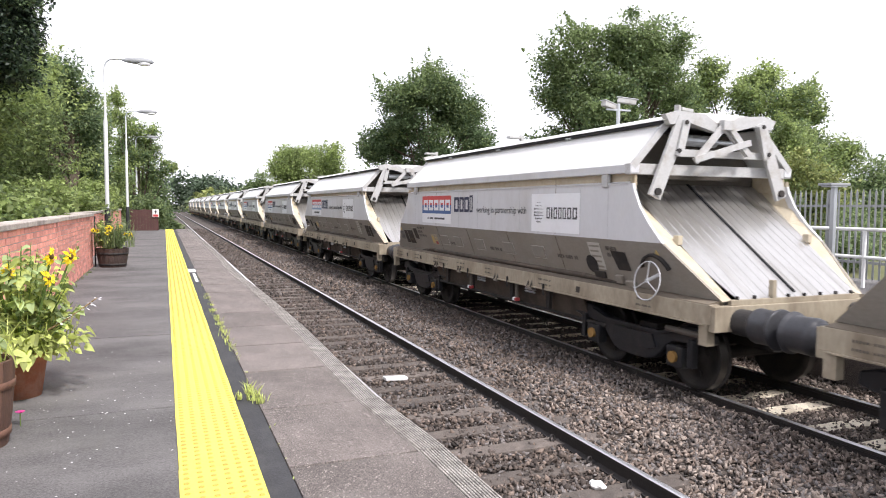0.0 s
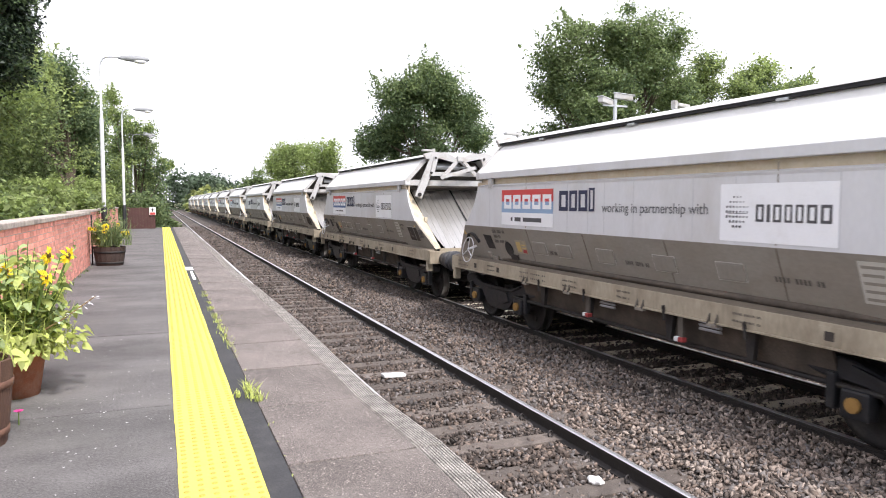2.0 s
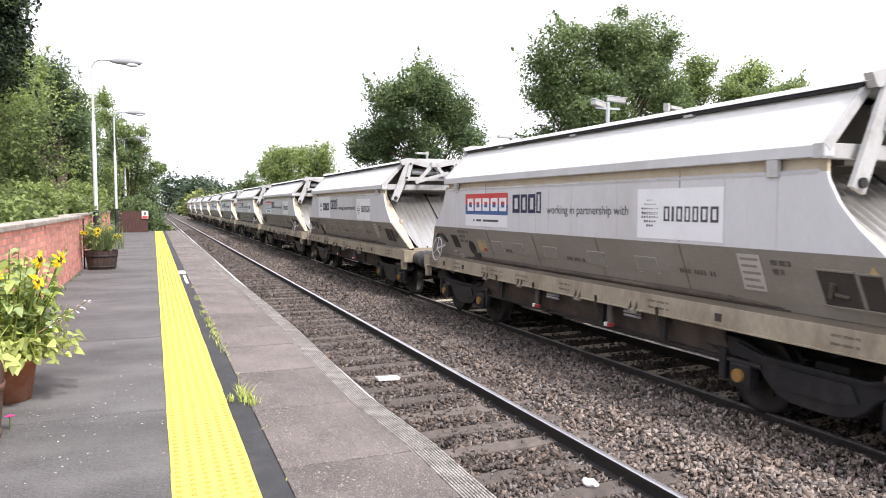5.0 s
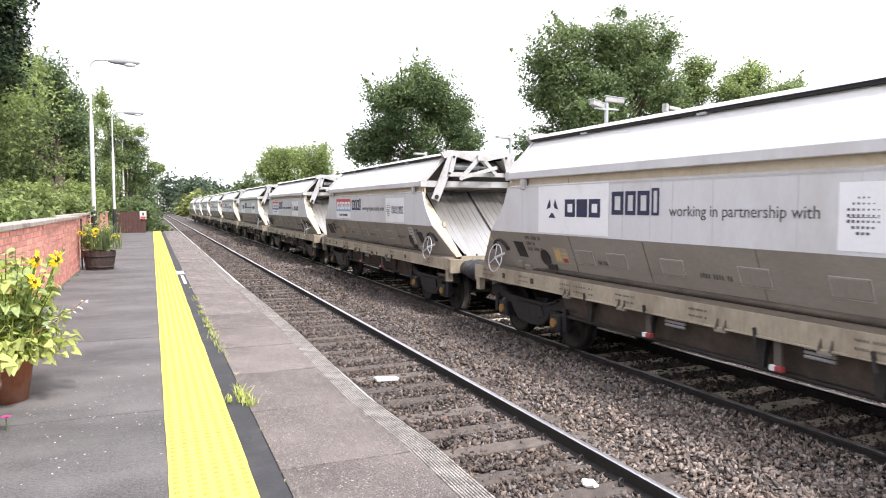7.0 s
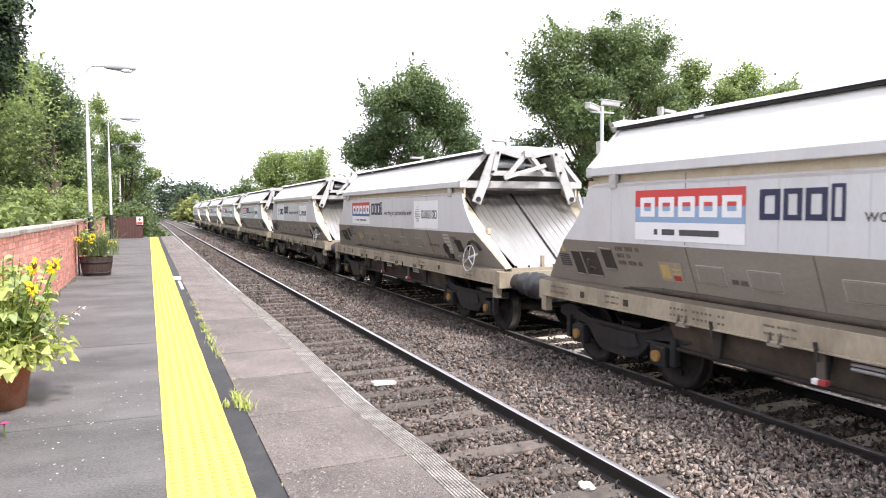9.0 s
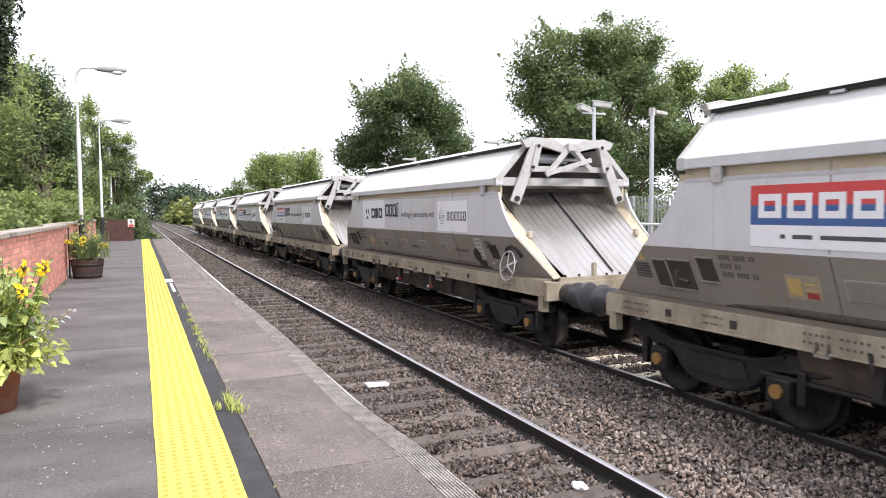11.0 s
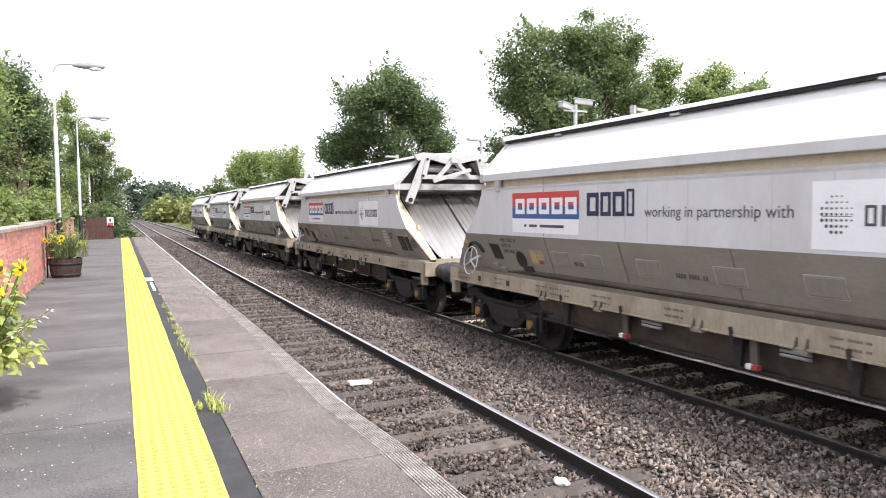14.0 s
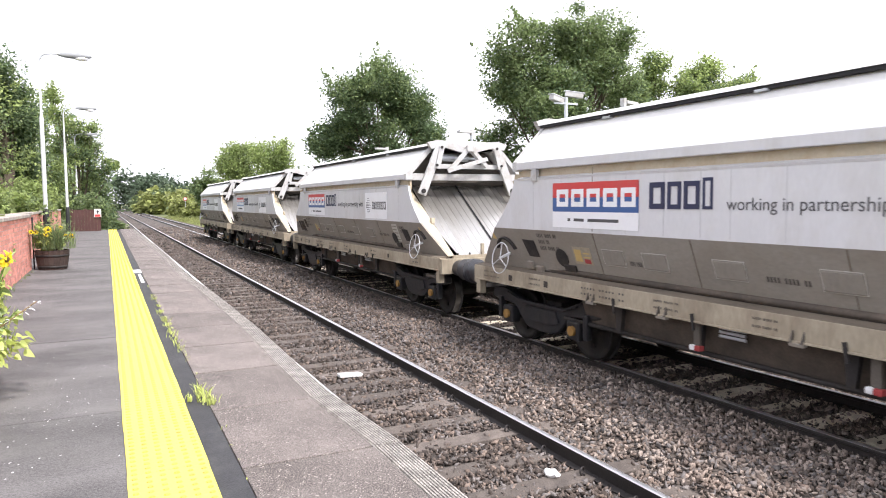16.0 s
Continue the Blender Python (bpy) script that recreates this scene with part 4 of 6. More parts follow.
    return Matrix(((0, 0, -1, x), (-1, 0, 0, 0), (0, 1, 0, 0), (0, 0, 0, 1)))


def letter_block(bm, u0, u1, v0, v1, hole=True):
    """A plain block of a letter's size, with a slot in it."""
    if not hole:
        return bx(bm, u0, u1, v0, v1, 0, 0.004)
    t = (u1 - u0) * 0.25
    o = [(u0, v0), (u1, v0), (u1, v1), (u0, v1)]
    q = [(u0 + t, v0 + t), (u1 - t, v0 + t), (u1 - t, v1 - t), (u0 + t, v1 - t)]
    rows = [[bm.verts.new((*p, z)) for p in pts] for pts, z in ((o, 0), (o, 0.004), (q, 0.004), (q, 0))]
    for a in range(4):
        A, B = rows[a], rows[(a + 1) % 4]
        for k in range(4):
            bm.faces.new((A[k], A[(k + 1) % 4], B[(k + 1) % 4], B[k]))
    return bm


def wheelset(parent, y):
    w = thing("wheelset", "", "", m=pose(0, y, WHEEL_R))
    del_keys = [k for k in w.keys()]
    for k in del_keys:
        del w[k]
    w.parent = parent
    prof = [(0.05, -0.1), (0.1, -0.1), (0.1, -0.02), (0.36, 0.0), (0.38, -0.03), (0.45, -0.035), (0.452, 0.09), (0.475, 0.1), (0.475, 0.125), (0.38, 0.125), (0.36, 0.06), (0.1, 0.08), (0.05, 0.1)]
    for s in (-1, 1):
        bm = lathe(bmesh.new(), prof, 28)
        for k in range(4):
            a = k * math.pi / 2 + 0.3
            rod(bm, (0.24 * math.cos(a), 0.24 * math.sin(a), -0.035), (0.24 * math.cos(a), 0.24 * math.sin(a), 0.0), 0.045, n=8)
        part("wheel", bm, "iron", w, "dark steel wheel", pose(s * 0.78, 0, 0, 0, 90 if s > 0 else -90, 0) @ Matrix.Diagonal((1, 1, -1, 1)))
        part("tread", lathe(bmesh.new(), [(0.4525, -0.03), (0.4535, 0.03), (0.4545, 0.088)], 28), "tread", w, "bright worn tread", pose(s * 0.78, 0, 0, 0, 90 if s > 0 else -90, 0) @ Matrix.Diagonal((1, 1, -1, 1)))
    part("axle", rod(bmesh.new(), (-1.0, 0, 0), (1.0, 0, 0), 0.08, n=12), "iron", w)
    return w


def bogie(parent, y):
    b = part("bogie", bx(bx(bmesh.new(), -0.85, 0.85, -0.2, 0.2, 0.45, 0.75, 0.02), -0.3, 0.3, -0.35, 0.35, 0.7, 0.86), "iron", parent, "sooty black two-axle bogie", pose(0, y, 0))
    for s in (-1, 1):
        bm = bmesh.new()
        half = [(1.48, 0.70), (1.47, 0.83), (1.3, 0.88), (1.1, 0.885), (0.92, 0.855), (0.75, 0.79), (0.58, 0.735), (0.35, 0.715), (0.0, 0.71)]
        under = [(0.0, 0.29), (0.3, 0.30), (0.46, 0.35), (0.58, 0.45), (0.68, 0.56), (0.80, 0.63), (1.1, 0.655), (1.3, 0.66)]
        pts = [(-y_, z_) for y_, z_ in half] + half[-2::-1] + under[:0:-1] + [(-y_, z_) for y_, z_ in under]
        prism(bm, pts, "x", s * 0.96, s * 1.1)
        bmesh.ops.bevel(bm, geom=[e for e in bm.edges], offset=0.018, segments=1, affect='EDGES')
        prism(bm, [(-0.5, 0.50), (-0.42, 0.66), (0.42, 0.66), (0.5, 0.50), (0.3, 0.44), (-0.3, 0.44)], "x", s * 1.09, s * 1.13)
        f = part("side_frame", bm, "saddle", b, "curved blue-black cast side frame")
        for yy in (-0.9, 0.9):
            bm = bx(bmesh.new(), s * 1.0 if s > 0 else -1.16, 1.16 if s > 0 else -1.0, yy - 0.15, yy + 0.15, 0.32, 0.6, 0.03)
            part("axlebox", bm, "saddle", b, "")
            part("axle_cap", rod(bmesh.new(), (s * 1.16, yy, 0.46), (s * 1.2, yy, 0.46), 0.075, n=14), "axle_cap", b, "ochre axle cap")
        for k in (-0.2, 0.0, 0.2):
            bm = bmesh.new()
            for j in range(5):
                ring(bm, 0.065, 0.016, pose(s * 0.9, k, 0.3 + j * 0.05), 10, 5)
            part("spring", bm, "iron", b)
        for k in (-0.9, 0.9):
            part("brake_shoe", bx(bmesh.new(), s * 0.7 - 0.06, s * 0.7 + 0.06, k * 0.42 - 0.05, k * 0.42 + 0.05, 0.25, 0.6, 0.02), "iron", b)
        part("frame_rib", prism(bmesh.new(), [(-0.95, 0.80), (-0.6, 0.70), (0.6, 0.70), (0.95, 0.80), (0.95, 0.83), (0.6, 0.74), (-0.6, 0.74), (-0.95, 0.83)], "x", s * 1.09, s * 1.145), "saddle", b, "raised rib of the side frame")
        for yy in (-0.68, 0.68):
            part("damper", bx(bmesh.new(), s * 1.1 - 0.05, s * 1.1 + 0.05, yy * 1.72 - 0.05, yy * 1.72 + 0.05, 0.36, 0.72, 0.02), "saddle", b, "upright damper plate")
    wheelset(b, -0.9)
    wheelset(b, 0.9)
    return b


def hopper_body(w):
    """Shell with upright upper sides, tucked-in lower sides and sloped ends."""
    for s in (-1, 1):
        V = [(s * 1.16, -HL + 0.02, 1.27), (s * 1.16, HL - 0.02, 1.27), (s * 1.40, 5.15, 1.91), (s * 1.40, -5.15, 1.91),
             (s * 1.12, -HL + 0.02, 1.27), (s * 1.12, HL - 0.02, 1.27), (s * 1.36, 5.15, 1.91), (s * 1.36, -5.15, 1.91)]
        raw("lower_side", V, [(0, 1, 2, 3), (7, 6, 5, 4), (0, 4, 5, 1), (3, 2, 6, 7), (0, 3, 7, 4), (1, 5, 6, 2)], "dirty", w, "dusty tucked-in lower side")
        bm = bmesh.new()
        prism(bm, [(-5.15, 1.91), (5.15, 1.91), (4.88, 2.15), (4.68, 2.38), (4.56, 2.6), (4.54, 2.68), (-4.54, 2.68), (-4.56, 2.6), (-4.68, 2.38), (-4.88, 2.15)], "x", s * 1.36, s * 1.40)
        part("side_panel", bm, "grey", w, "light grey painted side")
        for yy in (-4.0, -3.3, -2.05, -1.4, -0.3, 0.35, 0.75, 1.3, 1.95, 3.3, 4.0):
            part("weld_line", bx(bmesh.new(), s * 1.40, s * 1.4015, yy - 0.006, yy + 0.006, 1.93, 2.65), "weld", w)
        for yy in (-2.2, 0.4, 2.9):
            part("seal_clip", bx(bmesh.new(), s * 0.945 if s < 0 else 0.85, -0.85 if s < 0 else 0.945, yy - 0.08, yy + 0.08, 3.47, 3.50, 0.004), "steel", w, "small steel seal clip")
        for yy in (-2.6, -0.9, 0.9, 2.6):
            if abs(yy) > 2:
                part("seam", bx(bmesh.new(), s * 1.40, s * 1.403, yy - 0.008, yy + 0.008, 1.93, 2.78), "dirty", w)
            a, b = Vector((s * 1.18, yy, 1.32)), Vector((s * 1.40, yy, 1.90))
            part("seam", bar(bmesh.new(), a, b, 0.010, 0.006, (s, 0, 0)), "ledge", w)
        # rounded ledge above the sole bar
        bm = rod(bmesh.new(), (s * 1.175, -3.2, 1.315), (s * 1.175, 3.2, 1.315), 0.042, n=16)
        for e in (-1, 1):
            rod(bm, (s * 1.175, e * 3.2, 1.315), (s * 1.155, e * 4.0, 1.30), 0.042, 0.012, n=16)
        for f_ in bm.faces:
            f_.smooth = len(f_.verts) == 4
        # the tube's dark colour and the strip below draw the shadow line
        part("ledge", bm, "chute", w, "dusty lower edge tube, darkened for the shade line")
        part("groove", box(min(s * 1.1, s * 1.19), max(s * 1.1, s * 1.19), -4.0, 4.0, 1.262, 1.285), "groove", w, "dark strip for the shade under the edge tube")
        part("dust_ledge", prism(bmesh.new(), [(s * 1.1, 1.266), (s * 1.2, 1.266), (s * 1.335, 1.24), (s * 1.335, 1.20), (s * 1.1, 1.20)], "y", -HL + 0.05, HL - 0.05), "ledge", w, "brown dusty ledge")
        part("recess_band", bx(bmesh.new(), s * 1.34 if s < 0 else 1.3, -1.3 if s < 0 else 1.34, -4.5, 4.5, 2.6, 2.83), "flange", w, "dusty set-back band under the cornice")
        # cornice under the roof
        part("cornice", bx(bmesh.new(), s * 1.44 if s < 0 else 1.3, -1.3 if s < 0 else 1.44, -4.54, 4.54, 2.815, 2.935, 0.012), "grey", w, "grey cornice rail")
        part("gutter", prism(bmesh.new(), [(s * 1.402, 2.655), (s * 1.412, 2.685), (s * 1.34, 2.71), (s * 1.33, 2.66)], "y", -4.45, 4.45), "grey", w, "folded ledge under the cornice")
        for yy in (-3.95, 3.95):
            part("bracket", bx(bmesh.new(), s * 1.435 if s < 0 else 1.38, -1.38 if s < 0 else 1.435, yy - 0.07, yy + 0.07, 2.64, 2.815, 0.006), "gear", w, "cornice bracket")
        # roof flap with its black seal along the top
        V = [(s * 1.41, -4.5, 2.935), (s * 1.41, 4.5, 2.935), (s * 0.86, 4.48, 3.50), (s * 0.86, -4.48, 3.50),
             (s * 1.37, -4.5, 2.915), (s * 1.37, 4.5, 2.915), (s * 0.82, 4.48, 3.47), (s * 0.82, -4.48, 3.47)]
        raw("roof_flap", V, [(0, 1, 2, 3), (7, 6, 5, 4), (0, 4, 5, 1), (3, 2, 6, 7), (0, 3, 7, 4), (1, 5, 6, 2)], "roof", w, "pale sloping roof flap")
        part("seal", bx(bmesh.new(), s * 0.932 if s < 0 else 0.84, -0.84 if s < 0 else 0.932, -4.52, 4.52, 3.490, 3.530), "black", w, "black rubber seal")
        for e in (-1, 1):
            a, b = Vector((s * 1.40, e * 4.52, 2.90)), Vector((s * 0.84, e * 4.5, 3.50))
            part("roof_end_rib", bar(bmesh.new(), a, b, 0.09, 0.05, (0, 1, 0)), "gear", w, "grey end rib")
    bm = bmesh.new()
    prism(bm, [(-0.95, 3.532), (-0.94, 3.546), (-0.72, 3.625), (-0.4, 3.65), (0, 3.66), (0.4, 3.65), (0.72, 3.625), (0.94, 3.546), (0.95, 3.532)], "y", -4.62, 4.62)
    part("ridge_lid", bm, "roof", w, "pale crowned roof lid")
    # solid box, coloured dark in place of the unlit hollow
    part("inner_core", box(-1.1, 1.1, -3.88, 3.88, 1.4, 2.85), "iron", w, "solid dark fill for the unlit interior")
    for e in (-1, 1):
        # slope sheet with fine ribs, a dark centre seam and sand-worn flanges
        y0, z0, y1, z1 = -HL, 1.28, -3.95, 2.69
        n = Vector((0, -(z1 - z0), (y1 - y0))).normalized()
        d = Vector((0, y1 - y0, z1 - z0))

        def P(x, t, up=0.0):
            p = Vector((x, y0, z0)) + d * t + n * up
            return Vector((p.x, -p.y, p.z)) if e > 0 else p
        bm = bmesh.new()
        k, sheet_w, widen, narrow = 18, 1.03, 0.33, 0.1

        def low(x):
            return max(0.0, (abs(x) - sheet_w) / (widen if x > 0 else narrow))
        top_w = sheet_w + widen
        for i in range(k):
            xa, xb = -top_w + 2 * top_w * i / k, -top_w + 2 * top_w * (i + 1) / k
            g = 0.011
            for a, b, ua, ub in ((xa, xb - 2 * g, 0.0, 0.0), (xb - 2 * g, xb - g, 0.0, 0.012), (xb - g, xb, 0.012, 0.0)):
                if low(a) > 0.985 or low(b) > 0.985:
                    continue
                bm.faces.new([bm.verts.new(P(a, min(low(a), 0.99), ua)), bm.verts.new(P(b, min(low(b), 0.99), ub)), bm.verts.new(P(b, 1, ub)), bm.verts.new(P(a, 1, ua))])
        bmesh.ops.remove_doubles(bm, verts=bm.verts, dist=0.0005)
        bmesh.ops.solidify(bm, geom=bm.faces, thickness=0.02)
        part("slope_sheet", bm, "sheet", w, "bare worn steel slope sheet")
        part("centre_seam", bar(bmesh.new(), P(0.02, 0.03, 0.018), P(0.02, 1.0, 0.018), 0.032, 0.02, n if e < 0 else (0, -n.y, n.z)), "black", w, "dark centre seam")
        for s in (-1, 1):
            edge = [(s * 1.16, -HL + 0.01, 1.265), (s * 1.40, -5.15, 1.91), (s * 1.40, -4.88, 2.15), (s * 1.40, -4.68, 2.38), (s * 1.40, -4.56, 2.6), (s * 1.40, -4.52, 2.76)]
            inner = [P(s * (sheet_w + (widen if s > 0 else narrow) * t), t) for t in (0.0, 0.45, 0.62, 0.8, 0.93, 1.0)]
            V, F = [], []
            for (ox, oy, oz), q in zip(edge, inner):
                V += [(ox, oy if e < 0 else -oy, oz), tuple(q), (ox * 0.985, (oy + 0.03) if e < 0 else -(oy + 0.03), oz - 0.02)]
            for i in range(len(edge) - 1):
                F += [(3 * i, 3 * i + 1, 3 * i + 4, 3 * i + 3), (3 * i, 3 * i + 3, 3 * i + 5, 3 * i + 2), (3 * i + 1, 3 * i + 2, 3 * i + 5, 3 * i + 4)]
            raw("end_flange", V, F, "flange", w, "sand-coloured worn end flange")
            q = P(s * (1.17 if s > 0 else 1.09), 0.45, 0.05)
            part("lug", bx(bmesh.new(), q.x - 0.035, q.x + 0.035, q.y - 0.05, q.y + 0.05, q.z - 0.07, q.z + 0.05, 0.01), "flange", w, "lifting lug")
        # sill angle at the foot of the sheet, with studs and one stake
        part("foot_angle", bx(bmesh.new(), -1.06, 1.06, e * HL - 0.03, e * HL + 0.03, 1.22, 1.285, 0.006), "sill", w, "sandy foot angle")
        for i in range(8):
            x = -0.95 + i * 0.27
            part("stud", bx(bmesh.new(), x - 0.01, x + 0.01, e * HL - 0.02, e * HL + 0.02, 1.285, 1.325), "iron", w)
        part("stake", bx(bmesh.new(), -0.42, -0.36, e * HL - 0.03, e * HL + 0.04, 1.25, 1.5, 0.006), "sill", w, "upright stake")
        # end wall and cross box under the roof, their shade put into dark steel, and the roof's opening gear
        part("end_wall", prism(bmesh.new(), [(-1.3, 2.62), (1.3, 2.62), (1.3, 2.9), (0.78, 3.44), (-0.78, 3.44), (-1.3, 2.9)], "y", e * 3.92 - 0.02, e * 3.92 + 0.02), "recess", w, "end wall coloured dark for its shade")
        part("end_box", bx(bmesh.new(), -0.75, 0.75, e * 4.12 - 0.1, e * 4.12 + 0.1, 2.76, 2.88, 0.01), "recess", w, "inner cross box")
        part("end_beam", bx(bmesh.new(), -1.44, 1.44, e * 4.47 - 0.06, e * 4.47 + 0.06, 2.80, 2.945, 0.008), "gear", w, "grey end beam")
        part("cross_tie", bx(bmesh.new(), -0.86, 0.86, e * 4.58 - 0.035, e * 4.58 + 0.035, 3.05, 3.15, 0.008), "gear", w, "cross tie")
        pts = [(-0.98, 3.60), (-0.90, 3.47), (-0.55, 3.50), (-0.14, 3.40), (0.14, 3.40), (0.55, 3.50), (0.90, 3.47), (0.98, 3.60), (0.75, 3.66), (0.3, 3.63), (0.1, 3.52), (-0.1, 3.52), (-0.3, 3.63), (-0.75, 3.66)]
        part("top_tie", prism(bmesh.new(), pts, "y", e * 4.60 - 0.05, e * 4.60 + 0.05), "gear", w, "roof lifting channel")
        for s in (-1, 1):
            part("roof_lever", bar(bmesh.new(), (s * 0.68, e * 4.64, 3.56), (s * 1.13, e * 4.64, 2.50), 0.19, 0.05, (0, 1, 0)), "gear", w, "long roof lever")
            part("pivot", rod(bmesh.new(), (s * 1.10, e * 4.60, 2.57), (s * 1.10, e * 4.70, 2.57), 0.05, n=12), "iron", w, "dark pivot pin")
            part("inner_strut", bar(bmesh.new(), (s * 0.66, e * 4.69, 3.52), (s * 0.78, e * 4.69, 3.05), 0.11, 0.04, (0, 1, 0)), "gear", w, "short strut")
            part("link", bar(bmesh.new(), (s * 0.03, e * (4.70 + 0.02 * s), 3.50), (-s * 0.42 if s < 0 else s * 0.42, e * (4.70 + 0.02 * s), 3.10), 0.085, 0.03, (0, 1, 0)), "gear", w, "crossed link")
            for zz in (3.5, 3.12):
                part("bolt", rod(bmesh.new(), (s * (0.68 + 0.3 * (3.5 - zz)), e * 4.68, zz), (s * (0.68 + 0.3 * (3.5 - zz)), e * 4.73, zz), 0.03, n=8), "iron", w)
        part("left_link", bar(bmesh.new(), (-0.02, e * 4.71, 3.50), (-0.52, e * 4.71, 2.98), 0.10, 0.03, (0, 1, 0)), "gear", w, "long crossing link")
        part("long_link", bar(bmesh.new(), (-0.55, e * 4.74, 3.0), (0.42, e * 4.74, 3.27), 0.085, 0.03, (0, 1, 0)), "gear", w, "long link bar")
        part("clevis", bx(bmesh.new(), -0.09, 0.09, e * 4.72 - 0.05, e * 4.72 + 0.05, 3.42, 3.56, 0.012), "gear", w, "central clevis")
        part("cylinder", rod(rod(bmesh.new(), (-0.55, e * 4.39, 3.30), (0.1, e * 4.39, 3.29), 0.08, n=14), (0.1, e * 4.39, 3.29), (0.62, e * 4.39, 3.28), 0.035, n=10), "steel", w, "pneumatic cylinder")


def underframe(w):
    for s in (-1, 1):
        part("sole_bar", bx(bmesh.new(), s * 1.34 if s < 0 else 1.2, -1.2 if s < 0 else 1.34, -HL, HL, 1.0, 1.235, 0.01), "sill", w, "sandy dirty sole bar")
        part("sill_lip", bx(bmesh.new(), s * 1.37 if s < 0 else 1.2, -1.2 if s < 0 else 1.37, -HL + 0.1, HL - 0.1, 0.985, 1.006, 0.004), "sill", w)
        for e in (-1, 1):
            part("step", bx(bmesh.new(), s * 1.34 if s < 0 else 1.22, -1.22 if s < 0 else 1.34, e * (HL - 0.12) - 0.07, e * (HL - 0.12) + 0.07, 0.74, 1.0, 0.01), "sill", w, "sandy footstep plate")
    for e in (-1, 1):
        part("headstock", bx(bmesh.new(), -1.33, 1.33, e * HL - 0.06, e * HL + 0.04, 0.92, 1.22, 0.01), "sill", w, "headstock")
        for s in (-1, 1):
            y = e * HL
            bm = bmesh.new()
            prof = [(0.15, 0), (0.155, 0.02), (0.158, 0.29), (0.175, 0.30), (0.198, 0.33), (0.205, 0.36), (0.2, 0.40), (0.196, 0.58), (0.2, 0.6), (0.23, 0.62), (0.232, 0.635), (0.22, 0.645), (0.001, 0.65)]
            lathe(bm, prof, 28, pose(s * 0.95, y, 1.03, -90 * e))
            part("buffer", bm, "bufgrey", w, "dark grey buffer")
        part("drawhook", bx(bmesh.new(), -0.05, 0.05, e * HL, e * (HL + 0.42), 0.94, 1.04, 0.02) if e > 0 else bx(bmesh.new(), -0.05, 0.05, -HL - 0.42, -HL, 0.94, 1.04, 0.02), "iron", w)
        part("brake_hose", rod(rod(bmesh.new(), (0.3, e * HL, 0.9), (0.32, e * (HL + 0.2), 0.62), 0.03, n=8), (0.32, e * (HL + 0.2), 0.62), (0.2, e * (HL + 0.42), 0.55), 0.03, n=8), "black", w)
    # hopper outlets and gear between the bogies
    part("centre_sill", box(-0.28, 0.28, -HL + 0.05, HL - 0.05, 0.6, 1.2), "iron", w, "dark centre sill")
    for k in range(3):
        y = -2.2 + 2.2 * k
        bm = prism(bmesh.new(), [(-1.15, 1.2), (1.15, 1.2), (0.75, 0.5), (-0.75, 0.5)], "y", y - 0.95, y + 0.95)
        part("outlet_chute", bm, "chute", w, "dusty brown discharge chute")
    part("floor_plate", box(-1.2, 1.2, -HL + 0.1, HL - 0.1, 1.2, 1.24), "iron", w)
    for s in (-1, 1):
        for k, y in enumerate((-2.2, -0.9, 0.87, 2.2)):
            part("hanger", prism(bmesh.new(), [(y - 0.08, 1.01), (y + 0.08, 1.01), (y + 0.04, 0.66), (y - 0.04, 0.66)], "x", s * 1.22, s * 1.28), "iron", w, "gear hanger")
            part("lever", bar(bmesh.new(), (s * 1.36, y + 0.02, 1.08), (s * 1.38, y - 0.03, 0.90), 0.035, 0.02, (s, 0, 0)), "iron", w, "dark lever")
            part("clasp", bx(bmesh.new(), s * 1.35 - 0.03, s * 1.35 + 0.03, y + 0.40, y + 0.56, 0.95, 0.985, 0.006), "dirty", w, "sill clasp")
            for dy in (0.42, 0.54):
                part("clasp_fin", prism(bmesh.new(), [(s * 1.34, 0.985), (s * 1.39, 0.985), (s * 1.345, 1.10)], "y", y + dy - 0.008, y + dy + 0.008), "recess", w, "thin fin of the clasp")
        part("side_girder", prism(bmesh.new(), [(s * 1.16, 1.0), (s * 1.20, 1.0), (s * 1.06, 0.62), (s * 1.02, 0.62)], "y", -3.1, 3.1), "chute", w, "brown slanting girder below the sole bar")
        for y in (-1.6, 0.4):
            for k in range(3):
                part("roller", rod(bmesh.new(), (s * 1.27, y - 0.17, 0.88 + 0.045 * k), (s * 1.27, y + 0.17, 0.88 + 0.045 * k), 0.018, n=10), "steel", w, "thin bright bar of the release gear")
            part("indicator_arm", bar(bmesh.new(), (s * 1.29, y + 0.47, 1.0), (s * 1.29, y + 0.46, 0.72), 0.09, 0.03, (s, 0, 0)), "recess", w, "hanging indicator arm")
            part("indicator", bx(bmesh.new(), s * 1.30 - 0.04, s * 1.30 + 0.04, y + 0.39, y + 0.47, 0.665, 0.725, 0.012), "mutedred", w, "red indicator block")
            part("indicator_end", bx(bmesh.new(), s * 1.30 - 0.042, s * 1.30 + 0.042, y + 0.472, y + 0.54, 0.665, 0.725, 0.014), "panel", w, "white end of the indicator")
        for y in (4.75, 3.75, -3.2):
            part("sill_box", bx(bmesh.new(), s * 1.345 if s < 0 else 1.3, -1.3 if s < 0 else 1.345, y - 0.12, y + 0.12, 1.02, 1.20, 0.01), "sill", w, "box on the sole bar")
            part("box_hole", bx(bmesh.new(), s * 1.349 if s < 0 else 1.34, -1.34 if s < 0 else 1.349, y - 0.05, y + 0.05, 1.06, 1.15), "groove", w, "dark socket")
        part("pull_rod", rod(bmesh.new(), (s * 1.1, -3.6, 0.6), (s * 1.1, 3.6, 0.6), 0.03, n=8), "iron", w)
